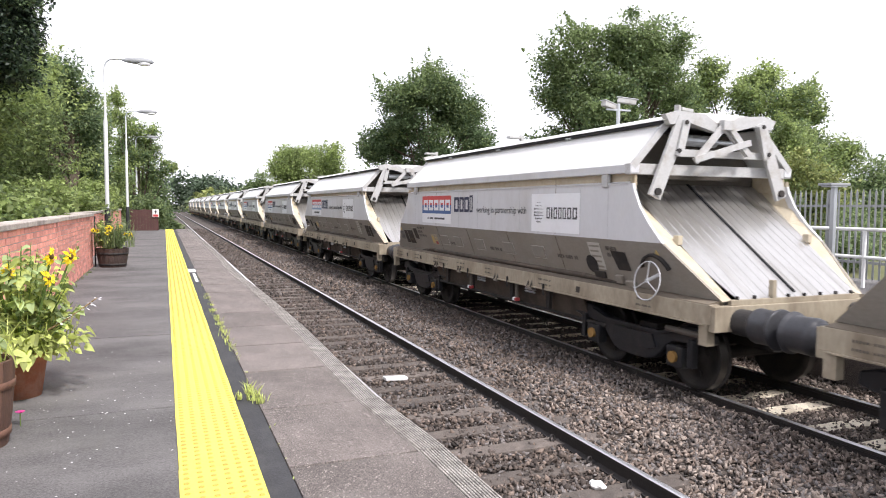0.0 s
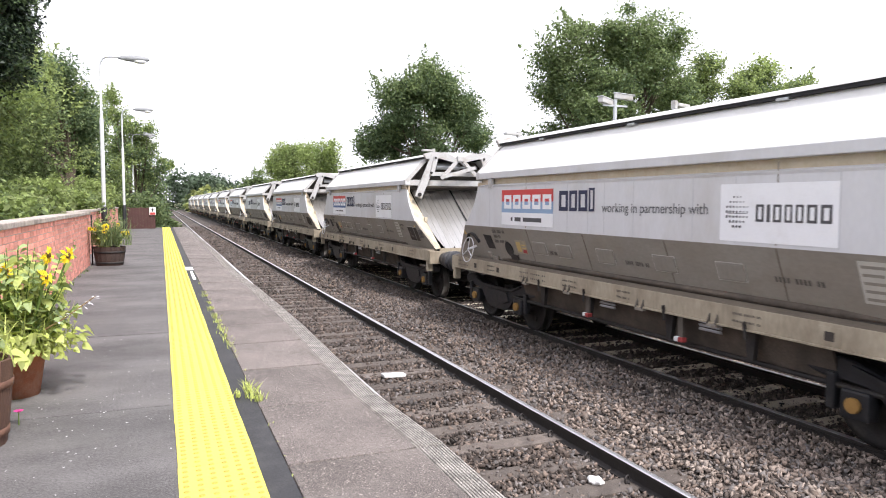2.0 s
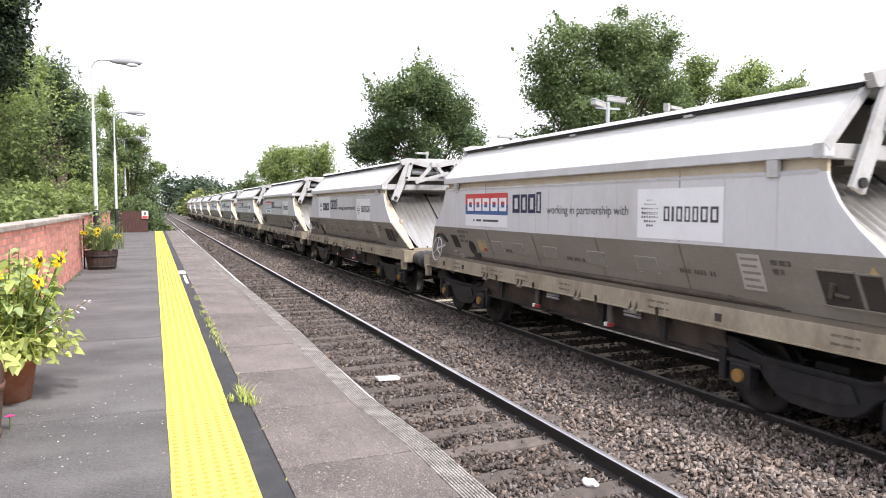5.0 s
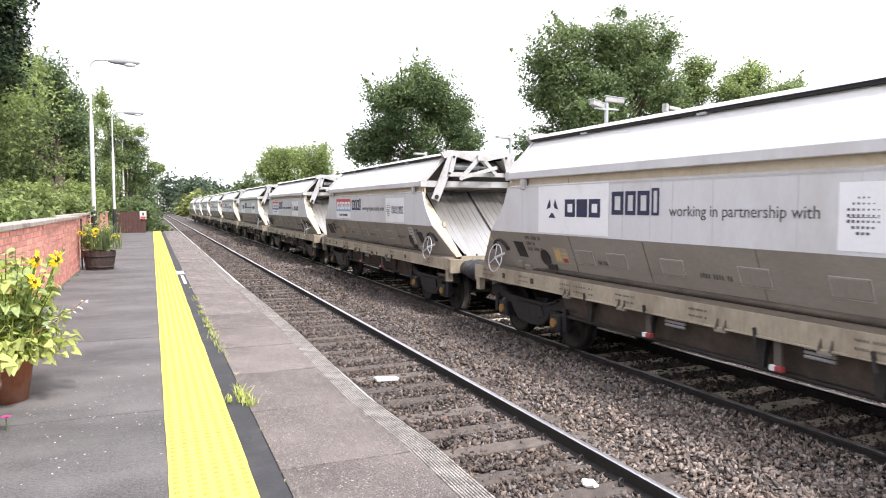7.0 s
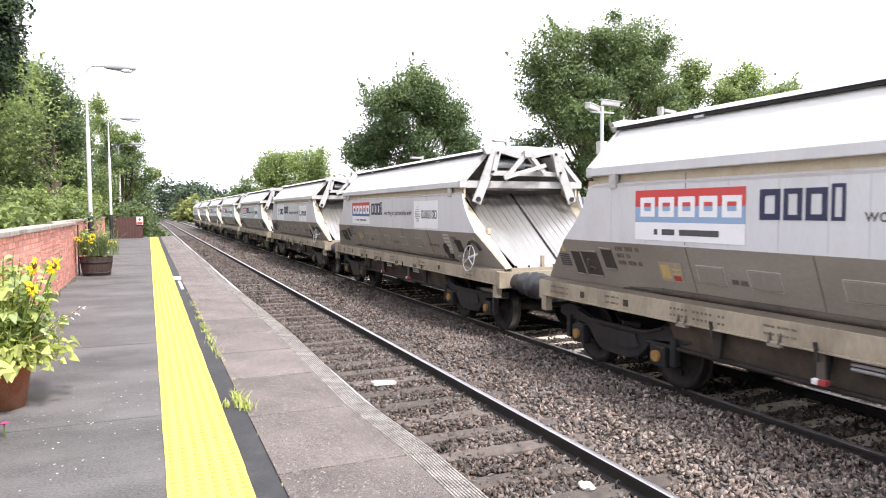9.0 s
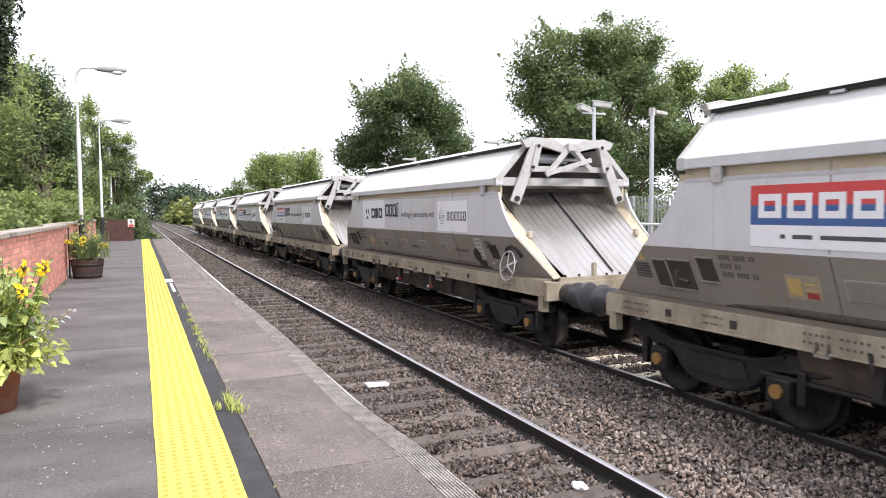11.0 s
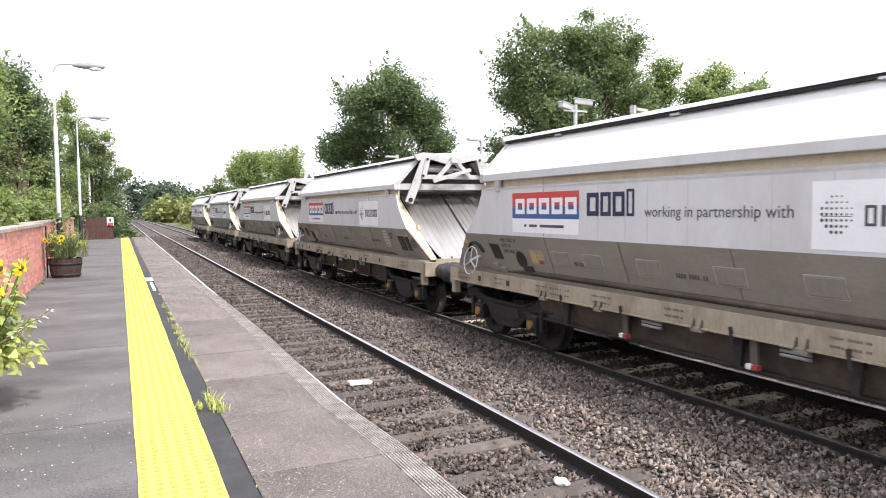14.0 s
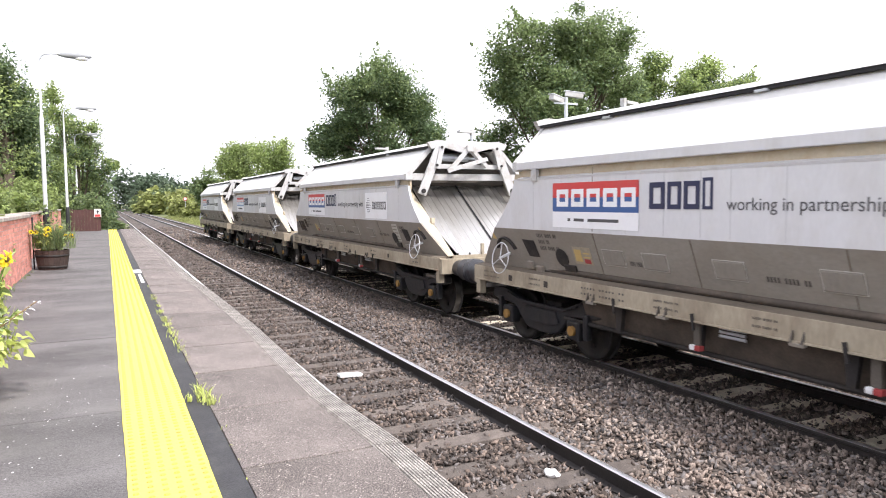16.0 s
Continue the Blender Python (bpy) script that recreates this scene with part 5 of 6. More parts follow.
        part("air_pipe", rod(bmesh.new(), (s * 1.2, -HL + 0.2, 0.82), (s * 1.2, -HL + 0.9, 0.82), 0.04, n=8), "recess", w)
    part("air_tank", rod(bmesh.new(), (0.55, -3.4, 0.72), (0.55, -2.5, 0.72), 0.2, n=18), "iron", w)


def tilted_side(y, z):
    """A frame on the tucked-in lower side towards the camera."""
    t = (z - 1.27) / 0.64
    x = -(1.16 + 0.24 * t) - 0.004
    a = math.atan2(0.24, 0.64)
    return Matrix.Translation((x, y, z)) @ Matrix.Rotation(-a, 4, "Y") @ side_frame(0)


def end_kit(w, e, wheel):
    """Gear on the lower side near one end: a handwheel, or the grilles of the brake cupboard."""
    y = e * 4.92
    if wheel:
        f = tilted_side(y, 1.49)
        bm = ring(bmesh.new(), 0.25, 0.009, f @ pose(0, 0, 0.2) @ pose(0, 0, 0, -29), 28, 6)
        for k in range(3):
            a = math.radians(90 + 120 * k)
            rod(bm, f @ Vector((0, 0, 0.2)), f @ pose(0, 0, 0.2) @ pose(0, 0, 0, -29) @ Vector((0.25 * math.cos(a), 0.25 * math.sin(a), 0)), 0.009, n=6)
        rod(bm, f @ Vector((0, 0, -0.05)), f @ Vector((0, 0, 0.21)), 0.026, n=8)
        part("handwheel", bm, "polewhite", w, "pale parking-brake handwheel")
        bm = prism(bmesh.new(), [(0.30 * math.cos(a), 0.30 * math.sin(a)) for a in [math.radians(20 + 14 * k) for k in range(11)]] + [(0.27 * math.cos(a), 0.27 * math.sin(a)) for a in [math.radians(160 - 14 * k) for k in range(11)]], "z", 0, 0.05)
        part("wheel_hood", bm, "iron", w, "dark recess rim above the handwheel", f)
    f = tilted_side(e * (4.2 if wheel else 4.8), 1.6)
    g = tilted_side(e * 3.45, 1.52)
    if wheel:
        part("access_hole", prism(bmesh.new(), [(-0.2, 0.16), (0.12, 0.15), (0.16, -0.12), (-0.12, -0.12)], "z", 0.0, 0.006), "iron", w, "dark access opening", f)
        bm = bmesh.new()
        rod(bm, (0, 0, 0.0), (0, 0, 0.012), 0.14, n=16)
        part("round_hole", bm, "iron", w, "dark round opening", g)
        part("cover_plate", bx(bmesh.new(), 0.02, 0.28, -0.2, -0.1, 0.0, 0.03, 0.006), "iron", w, "", g)
        part("lock_gear", bx(bx(bmesh.new(), -0.2, -0.05, -0.32, -0.2, 0.0, 0.05, 0.008), 0.02, 0.2, -0.35, -0.26, 0.0, 0.06, 0.008), "dirty", w, "lock levers", f)
    else:
        q = -e
        for u0, u1, v0, v1 in ((-0.38, 0.0, -0.2, 0.16), (0.05, 0.26, -0.2, 0.15)) + (((-0.74, -0.5, -0.06, 0.22),) if e > 0 else ()):
            g0, g1 = min(q * u0, q * u1), max(q * u0, q * u1)
            hole = part("grille", prism(bmesh.new(), [(g0, v1), (g1, v1), (g1 + 0.03, v0), (g0 + 0.03, v0)], "z", 0.0, 0.005), "groove", w, "dark cupboard opening", f)
            part("rim", bx(bmesh.new(), g0 - 0.012, g1 + 0.012, v1, v1 + 0.018, 0, 0.02), "dirty", hole, "folded rim")
            part("rim", bx(bmesh.new(), g0 + 0.02, g1 + 0.04, v0 - 0.018, v0, 0, 0.02), "dirty", hole)
            if g1 - g0 > 0.3:
                part("valve", rod(rod(bmesh.new(), (g0 + 0.1, -0.12, 0.008), (g0 + 0.16, 0.04, 0.012), 0.028, n=8), (g0 + 0.16, -0.08, 0.01), (g0 + 0.3, -0.1, 0.012), 0.02, n=8), "chute", hole, "dusty brake valve")
        for k in range(6):
            g0, g1 = min(q * 0.34, q * 0.6), max(q * 0.34, q * 0.6)
            part("louvre", bx(bmesh.new(), g0, g1, -0.1 + k * 0.035, -0.083 + k * 0.035, 0.0, 0.01), "inkgrey", w, "dark louvre slat", f)
    if e < 0:
        g = tilted_side(-3.62, 1.66)
        board = part("data_board", bx(bmesh.new(), -0.15, 0.15, -0.22, 0.2, 0, 0.004), "hatch", w, "pale board with rows of small print", g)
        for k in range(5):
            part("print_row", bx(bmesh.new(), -0.12, 0.12 - 0.03 * (k % 2), 0.13 - k * 0.08, 0.16 - k * 0.08, 0.004, 0.006), "dirty", board, "", None)


def lettering(w, kind):
    f = side_frame(-1.4035)

    def at(y, z, off=0.0):
        return Matrix.Translation((-off, y, z)) @ f
    # sponsor panel: white board with a dotted globe and a dark word-length row of blocks
    part("sponsor_panel", bx(bmesh.new(), 0, 1.46, 0, 0.62, 0, 0.003), "panel", w, "white vinyl panel", at(-1.84, 1.95))
    ball = part("globe_mark", bx(bmesh.new(), 0.10, 0.385, 0.30, 0.306, 0.003, 0.005), "inkgrey", w, "dotted grey globe mark", at(-1.84, 1.95))
    dot = None
    for i in range(7):
        for j in range(7):
            u, v = (i - 3) / 3.2, (j - 3) / 3.2
            if u * u + v * v < 1:
                m = pose(0.24 + u * 0.15, 0.32 + v * 0.17, 0.003) @ Matrix.Diagonal((1 - 0.3 * (u + v), 1 - 0.3 * (u + v), 1, 1))
                if dot is None:
                    dot = part("globe_dot", rod(bmesh.new(), (0, 0, 0), (0, 0, 0.003), 0.013, n=6), "inkgrey", ball, "", m)
                else:
                    again(dot, ball, m)
    for k, wd in enumerate((0.1, 0.04, 0.1, 0.09, 0.09, 0.11, 0.12)):
        u = 0.5 + sum((0.1, 0.04, 0.1, 0.09, 0.09, 0.11, 0.12)[:k]) + 0.04 * k
        part("word_block", letter_block(bmesh.new(), u, u + wd, 0.22, 0.40, k != 1), "inkgrey", w, "dark block of a company mark", at(-1.84, 1.95, 0.003))
    flat_text("working in partnership with", 0.183, "inkgrey", "lettering", w, at(0.40, 2.29), "dark lettering")
    for k, (u, wd, h) in enumerate(((0, 0.25, 0.31), (0.29, 0.21, 0.31), (0.54, 0.23, 0.31), (0.81, 0.14, 0.34))):
        part("operator_block", letter_block(bmesh.new(), u, u + wd, 0, h), "ink", w, "dark navy block of an operator mark", at(1.53, 2.24))
    if kind == "red":
        part("owner_panel", bx(bmesh.new(), 0, 1.78, 0, 0.22, 0, 0.003), "panel", w, "pale panel under the owner mark", at(3.49, 1.97))
        part("blue_band", bx(bmesh.new(), 0, 1.78, 0.22, 0.415, 0, 0.003), "blue", w, "blue band", at(3.49, 1.97))
        part("red_band", bx(bmesh.new(), 0, 1.78, 0.415, 0.62, 0, 0.003), "red", w, "red band", at(3.49, 1.97))
        for k in range(5):
            part("owner_block", letter_block(bmesh.new(), 0.1 + k * 0.34, 0.1 + k * 0.34 + 0.27, 0.29, 0.53), "panel", w, "white block of the owner mark", at(3.49, 1.97, 0.002))
        for u0, u1 in ((0.36, 0.42), (0.5, 0.72), (0.8, 1.42)):
            part("small_mark", bx(bmesh.new(), u0, u1, 0.09, 0.13, 0, 0.002), "inkgrey", w, "thin grey bar", at(3.49, 1.97, 0.003))
    elif kind == "faded":
        part("owner_panel", bx(bmesh.new(), 0, 1.78, 0, 0.22, 0, 0.003), "panel", w, "pale panel under the owner mark", at(3.49, 1.97))
        part("blue_band", bx(bmesh.new(), 0, 1.78, 0.22, 0.415, 0, 0.003), "paleblue", w, "faded pale blue band", at(3.49, 1.97))
        part("red_band", bx(bmesh.new(), 0, 1.78, 0.415, 0.62, 0, 0.003), "red", w, "red band", at(3.49, 1.97))
        for u0, u1 in ((0.36, 0.42), (0.5, 0.72), (0.8, 1.42)):
            part("small_mark", bx(bmesh.new(), u0, u1, 0.07, 0.14, 0, 0.002), "inkgrey", w, "thin grey bar", at(3.49, 1.97, 0.003))
        for k in range(5):
            part("owner_block", letter_block(bmesh.new(), 0.1 + k * 0.34, 0.1 + k * 0.34 + 0.27, 0.29, 0.53), "panel", w, "white block of the owner mark", at(3.49, 1.97, 0.002))
    else:
        part("owner_panel", bx(bmesh.new(), 0, 1.86, 0, 0.76, 0, 0.003), "panel", w, "clean white owner panel", at(3.46, 1.935))
        for k in range(3):
            part("owner_block", letter_block(bmesh.new(), 0.78 + k * 0.31, 0.78 + k * 0.31 + 0.27, 0.26, 0.52, k != 1), "ink", w, "navy block of the owner mark", at(3.46, 1.935, 0.003))
        bm = bmesh.new()
        for k in range(3):
            a0 = math.radians(90 + 120 * k + 22)
            pts = [(0.42 + r * math.cos(a0 + t), 0.38 + r * math.sin(a0 + t)) for r, t in ((0.07, 0.3), (0.17, 0.05), (0.17, 1.25), (0.07, 1.0))]
            prism(bm, pts, "z", 0, 0.003)
        part("owner_emblem", bm, "ink", w, "navy three-part emblem", at(3.46, 1.935, 0.003))
    # small stencilled rows on the lower side and the sole bar
    for y, z, rows, wd in ((3.95, 1.80, 3, 0.5), (2.0, 1.52, 1, 0.3), (0.0, 1.52, 1, 0.5), (-2.5, 1.55, 1, 0.6), (-3.9, 1.75, 2, 0.25)):
        bm = bmesh.new()
        for k in range(rows):
            for j in range(12 - 5 * (k % 2)):
                if j % 5 != 4:
                    bx(bm, j * wd / 12, j * wd / 12 + wd / 22, -k * 0.10, -k * 0.10 + 0.06, 0, 0.002)
        tagged(part("stencil", bm, "stencil", w, "small illegible stencil bars", tilted_side(y, z)), kind="stuff")
    for y in (-5.0, 5.25):
        part("warning_mark", prism(bmesh.new(), [(-0.06, 0), (0.06, 0), (0, 0.11)], "z", 0, 0.004), "ochre", w, "small ochre warning triangle", tilted_side(y, 1.72))
    bm = bmesh.new()
    bx(bm, 0, 0.4, 0, 0.26, 0, 0.003)
    part("data_plate", bm, "sill", w, "cream data plate", tilted_side(3.15, 1.46))
    bm = bmesh.new()
    bx(bm, 0.03, 0.18, 0.04, 0.22, 0.003, 0.005)
    bx(bm, 0.22, 0.36, 0.1, 0.12, 0.003, 0.005)
    bx(bm, 0.22, 0.36, 0.16, 0.18, 0.003, 0.005)
    tagged(part("data_print", bm, "ochre", w, "", tilted_side(3.15, 1.46)), kind="stuff")
    part("red_print", bx(bmesh.new(), 0.225, 0.355, 0.02, 0.085, 0.003, 0.005), "mutedred", w, "faded red square", tilted_side(3.15, 1.46))
    # hatches outlined in a paler colour than their plates
    for y in (2.5, 1.75, 0.65, -0.6, -1.7):
        bm = bmesh.new()
        for a in ((0, 0.42, 0, 0.007), (0, 0.42, 0.223, 0.23), (0, 0.007, 0, 0.23), (0.413, 0.42, 0, 0.23)):
            bx(bm, a[0], a[1], a[2], a[3], 0, 0.006)
        part("hatch_frame", bm, "hatch", w, "thin hatch outline", tilted_side(y, 1.49))
        part("hatch_plate", bx(bmesh.new(), 0.012, 0.408, 0.012, 0.218, -0.004, 0.014, 0.01), "dirty", w, "low hatch plate", tilted_side(y, 1.49))
    g = side_frame(-1.3435)
    for y, wd in ((5.6, 0.5), (4.2, 0.3), (2.9, 0.9), (1.5, 0.4), (0.1, 0.3), (-2.0, 0.4), (-4.6, 0.3)):
        bm = bmesh.new()
        for k in range(2):
            for j in range(14):
                if j % 6 != 5:
                    bx(bm, j * wd / 14, j * wd / 14 + wd / 30, 0.04 + k * 0.08, 0.065 + k * 0.08, 0, 0.002)
        tagged(part("stencil", bm, "stencil", w, "small illegible stencil bars", Matrix.Translation((0, y, 1.02)) @ g), kind="stuff")


def wagon(kind, wheel_near):
    w = thing("hopper_wagon", {"red": "grey covered hopper wagon with a red and blue owner panel", "faded": "grey covered hopper wagon with a faded red and pale blue panel",
                               "white": "grey covered hopper wagon with a white owner panel and navy marks"}[kind], "freight wagon", "wagons of the freight train")
    hopper_body(w)
    underframe(w)
    bogie(w, -4.24)
    bogie(w, 4.24)
    end_kit(w, -1, wheel_near)
    end_kit(w, 1, not wheel_near)
    lettering(w, kind)
    return w


# owner panel, and whether the handwheel is at the end that leads
TRAIN = [("red", False), ("red", True), ("faded", False), ("red", False), ("red", False), ("white", False), ("faded", True), ("red", True),
         ("white", True), ("red", False), ("red", False), ("red", True), ("faded", True), ("red", False)]
SLACK = {5: 0.06, 6: -0.06, 8: 0.18, 9: 0.12}     # play in the couplings
START = 12.12 - PITCH     # where the first wagon's middle stands at the start


def run(t):
    """Metres that the train has come by."""
    return 8.989 * t - 0.08403 * t ** 2 + 0.00122 * t ** 3


kinds = {}
WAGONS = []
for i, key in enumerate(TRAIN):
    if key not in kinds:
        kinds[key] = wagon(*key)
        WAGONS.append(kinds[key])
    else:
        WAGONS.append(copy_thing(kinds[key], pose(0, 0, 0)))


def on_track(y):
    a = (far_x(y + 2) - far_x(y - 2)) / 4
    return pose(far_x(y), y, RAIL, 0, 0, -math.degrees(math.atan(a)))


for i, w in enumerate(WAGONS):
    w.matrix_basis = on_track(START + PITCH * i + SLACK.get(i, 0.0))

# ================= trees and bushes =================
def leaf_quads(centres, size, rs, droop=0.3, slim=0.55):
    """One bent leaf blade for each centre, facing anywhere but mostly up."""
    n = len(centres)
    nrm = rs.normal(size=(n, 3))
    nrm[:, 2] = np.abs(nrm[:, 2]) + 0.5
    nrm /= np.linalg.norm(nrm, axis=1, keepdims=True)
    t = rs.normal(size=(n, 3))
    t -= nrm * (t * nrm).sum(1, keepdims=True)
    t /= np.linalg.norm(t, axis=1, keepdims=True)
    b = np.cross(nrm, t)
    s = (size * rs.uniform(0.6, 1.3, n))[:, None]
    tip = centres + t * s - np.array([0, 0, 1.0]) * s * droop
    return np.stack([centres - t * s * 0.8, centres + b * s * slim, tip, centres - b * s * slim], 1)


def tree(name, label, x, y, z0, height, radius, mats, seed, clumps=260, per=42, leaf=0.16, trunk=0.22, low=0.28, squash=1.0, lobes=20, spread=0.42, limbs=True, shoots=46, masses=()):
    rs = np.random.default_rng(seed)
    t = thing(name, label, "bush" if name == "bush" else "tree", m=pose(x, y, z0))
    bot = height * low
    mid = (bot + height) / 2
    half = (height - bot) / 2
    # lobes of the crown, spread over its main masses if these are given: across, height, radius
    L = []
    for dx, hz, r in masses:
        dy = rs.uniform(-0.5, 0.5) * radius
        L.append((dx, dy, hz, r * 0.62))
        for k in range(8):
            d = rs.normal(size=3)
            d *= r * rs.uniform(0.45, 0.72) / np.linalg.norm(d)
            L.append((dx + d[0], dy + d[1] * 1.2, hz + d[2], r * rs.uniform(0.26, 0.46)))
    for k in range(0 if masses else lobes):
        a = 2 * math.pi * (k / lobes * 2.4 + rs.uniform(-0.1, 0.1))
        h = rs.uniform(-0.7, 0.75)
        rr = radius * math.sqrt(max(0.1, 1 - h * h)) * rs.uniform(0.3, 0.78)
        L.append((rr * math.cos(a), rr * math.sin(a) * squash, mid + h * half * 0.8, radius * rs.uniform(0.24, 0.42)))
    if not masses:
        L.append((0, 0, height - radius * 0.4, radius * 0.4))
    L = np.array(L)
    weight = L[:, 3] ** 1.6
    pick = rs.choice(len(L), clumps, p=weight / weight.sum()) if masses else rs.integers(0, len(L), clumps)
    d = rs.normal(size=(clumps, 3))
    d /= np.linalg.norm(d, axis=1, keepdims=True)
    c = L[pick, :3] + d * (L[pick, 3] * rs.uniform(0.4, 1.3 if masses else 1.12, clumps))[:, None]
    c[:, 2] = np.clip(c[:, 2], bot * 0.7, height * 1.03)
    # leading shoots stand out of the crown
    core = np.array([0, 0, mid])
    outer = c[np.argsort(-np.linalg.norm((c - core) / np.array([radius, radius, half]), axis=1))[:shoots]]
    way = (outer - core) / np.linalg.norm(outer - core, axis=1, keepdims=True) + np.array([0, 0, 0.55])
    if limbs:
        bm = bmesh.new()
        pts = [Vector((0.06 * math.sin(k * 1.3), 0.06 * math.cos(k), height * 0.8 * k / 5 - 0.15)) for k in range(6)]
        for k in range(5):
            rod(bm, pts[k], pts[k + 1], trunk * (1 - k / 6), trunk * (1 - (k + 1) / 6), n=9)
        part("trunk", bm, "bark", t, "rough tapered trunk")
        bm = bmesh.new()
        for q in (L[::3, :3] if masses else L[:, :3]):
            k = rs.integers(1, 4)
            a, b = pts[k], Vector(q)
            m = (a + b) / 2 + Vector((0, 0, -0.1 * radius))
            rod(bm, a, m, trunk * 0.42, trunk * 0.26, n=6)
            rod(bm, m, b, trunk * 0.26, trunk * 0.1, n=6)
        for q in c[::4]:
            i = np.argmin(((L[:, :3] - q) ** 2).sum(1))
            rod(bm, Vector(L[i, :3]), Vector(q), trunk * 0.1, trunk * 0.04, n=4)
        part("branchwork", bm, "bark", t, "spreading limbs")
    sizes = rs.uniform(0.55, 1.35, len(c)) * spread
    n = shoots * max(16, per // 2)
    pick = rs.integers(0, len(outer), n)
    f = rs.uniform(0, 1, n)
    reach = rs.uniform(0.08, 0.25 if masses else 0.26, len(outer))[pick] * radius
    pos = outer[pick] + way[pick] * (f * reach)[:, None] + np.clip(rs.normal(size=(n, 3)), -1.6, 1.6) * (spread * (0.42 - 0.34 * f))[:, None]
    quads("outer_growth", leaf_quads(pos, leaf, rs), mats[-1], t, "leafy outer shoots")
    share = rs.uniform(size=len(c))
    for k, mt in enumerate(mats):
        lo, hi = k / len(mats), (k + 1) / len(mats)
        # sunlight is put into the leaf colour: upper clumps take the lighter leaves
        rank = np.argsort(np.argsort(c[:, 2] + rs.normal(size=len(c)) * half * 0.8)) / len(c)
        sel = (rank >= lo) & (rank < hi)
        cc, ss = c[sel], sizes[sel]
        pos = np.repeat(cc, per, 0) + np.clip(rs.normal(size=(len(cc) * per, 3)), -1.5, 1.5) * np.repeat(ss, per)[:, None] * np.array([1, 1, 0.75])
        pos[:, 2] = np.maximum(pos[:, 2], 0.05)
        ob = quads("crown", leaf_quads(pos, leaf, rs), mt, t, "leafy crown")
    return t


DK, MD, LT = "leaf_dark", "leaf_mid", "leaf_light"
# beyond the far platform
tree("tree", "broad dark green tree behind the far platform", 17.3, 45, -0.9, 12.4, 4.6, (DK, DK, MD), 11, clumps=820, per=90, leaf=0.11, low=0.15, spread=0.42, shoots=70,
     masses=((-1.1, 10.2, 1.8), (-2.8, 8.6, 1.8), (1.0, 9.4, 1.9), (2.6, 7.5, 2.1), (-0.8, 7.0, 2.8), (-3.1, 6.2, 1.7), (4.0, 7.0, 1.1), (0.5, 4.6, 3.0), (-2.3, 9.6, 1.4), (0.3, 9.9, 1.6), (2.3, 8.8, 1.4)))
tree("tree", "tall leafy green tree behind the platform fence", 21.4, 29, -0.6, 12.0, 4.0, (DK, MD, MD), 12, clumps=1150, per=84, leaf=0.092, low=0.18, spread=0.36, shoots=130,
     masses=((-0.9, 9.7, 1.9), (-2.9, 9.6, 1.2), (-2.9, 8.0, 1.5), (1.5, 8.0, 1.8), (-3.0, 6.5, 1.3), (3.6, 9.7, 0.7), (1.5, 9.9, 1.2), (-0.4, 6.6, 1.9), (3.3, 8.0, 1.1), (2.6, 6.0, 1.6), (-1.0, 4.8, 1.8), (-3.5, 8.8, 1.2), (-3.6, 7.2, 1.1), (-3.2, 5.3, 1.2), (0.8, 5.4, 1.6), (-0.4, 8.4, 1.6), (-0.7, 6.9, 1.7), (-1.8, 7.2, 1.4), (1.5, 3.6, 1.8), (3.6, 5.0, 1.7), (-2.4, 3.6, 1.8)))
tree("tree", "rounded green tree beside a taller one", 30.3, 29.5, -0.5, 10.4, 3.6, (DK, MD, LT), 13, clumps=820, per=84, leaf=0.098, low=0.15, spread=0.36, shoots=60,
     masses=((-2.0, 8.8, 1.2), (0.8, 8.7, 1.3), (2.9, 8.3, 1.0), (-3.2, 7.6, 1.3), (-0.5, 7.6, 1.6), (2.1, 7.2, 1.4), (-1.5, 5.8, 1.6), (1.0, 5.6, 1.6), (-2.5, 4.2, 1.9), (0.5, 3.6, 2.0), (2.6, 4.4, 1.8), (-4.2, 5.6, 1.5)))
tree("tree", "loose green tree behind the palisade fence", 27.8, 23, -0.5, 6.0, 2.0, (MD, MD, LT), 14, clumps=230, per=130, leaf=0.07, low=0.1, spread=0.3, shoots=30,
     masses=((-0.8, 5.0, 0.9), (0.7, 4.5, 0.8), (-0.3, 3.9, 1.1), (-2.2, 4.2, 1.2), (0.2, 2.6, 1.3), (-2.4, 2.6, 1.3)))
tree("tree", "slender willow-like tree behind the palisade fence", 17.3, 14.6, -0.6, 3.9, 1.2, (MD, "leaf_pale"), 15, clumps=130, per=90, leaf=0.055, trunk=0.06, low=0.08, spread=0.26,
     masses=((-0.4, 3.0, 0.6), (0.0, 2.5, 0.6), (0.4, 2.9, 0.45), (0.1, 1.6, 0.7), (-0.5, 1.4, 0.6)))
for k, (x, y, h, r) in enumerate(((15.8, 17.5, 2.1, 1.8), (19.5, 17.0, 2.3, 2.0), (22.5, 18.5, 2.3, 2.2), (26.0, 21.0, 2.6, 2.4))):
    tree("bush", "low green thicket behind the palisade fence", x, y, -0.7, h, r, (DK, MD), 80 + k, clumps=170, per=80, leaf=0.075, trunk=0.05, low=0.05, spread=0.36)
tree("tree", "green field tree further along the line", 17.7, 90, -1.0, 10.4, 4.9, (MD, LT, LT), 17, clumps=460, per=90, leaf=0.14, low=0.1, spread=0.75,
     masses=((-2.2, 8.2, 2.0), (-0.1, 8.6, 1.6), (2.1, 8.3, 1.6), (-3.3, 6.7, 2.0), (0.3, 6.8, 2.3), (3.2, 7.2, 1.4), (-2.0, 4.5, 2.4), (2.0, 4.5, 2.4)))
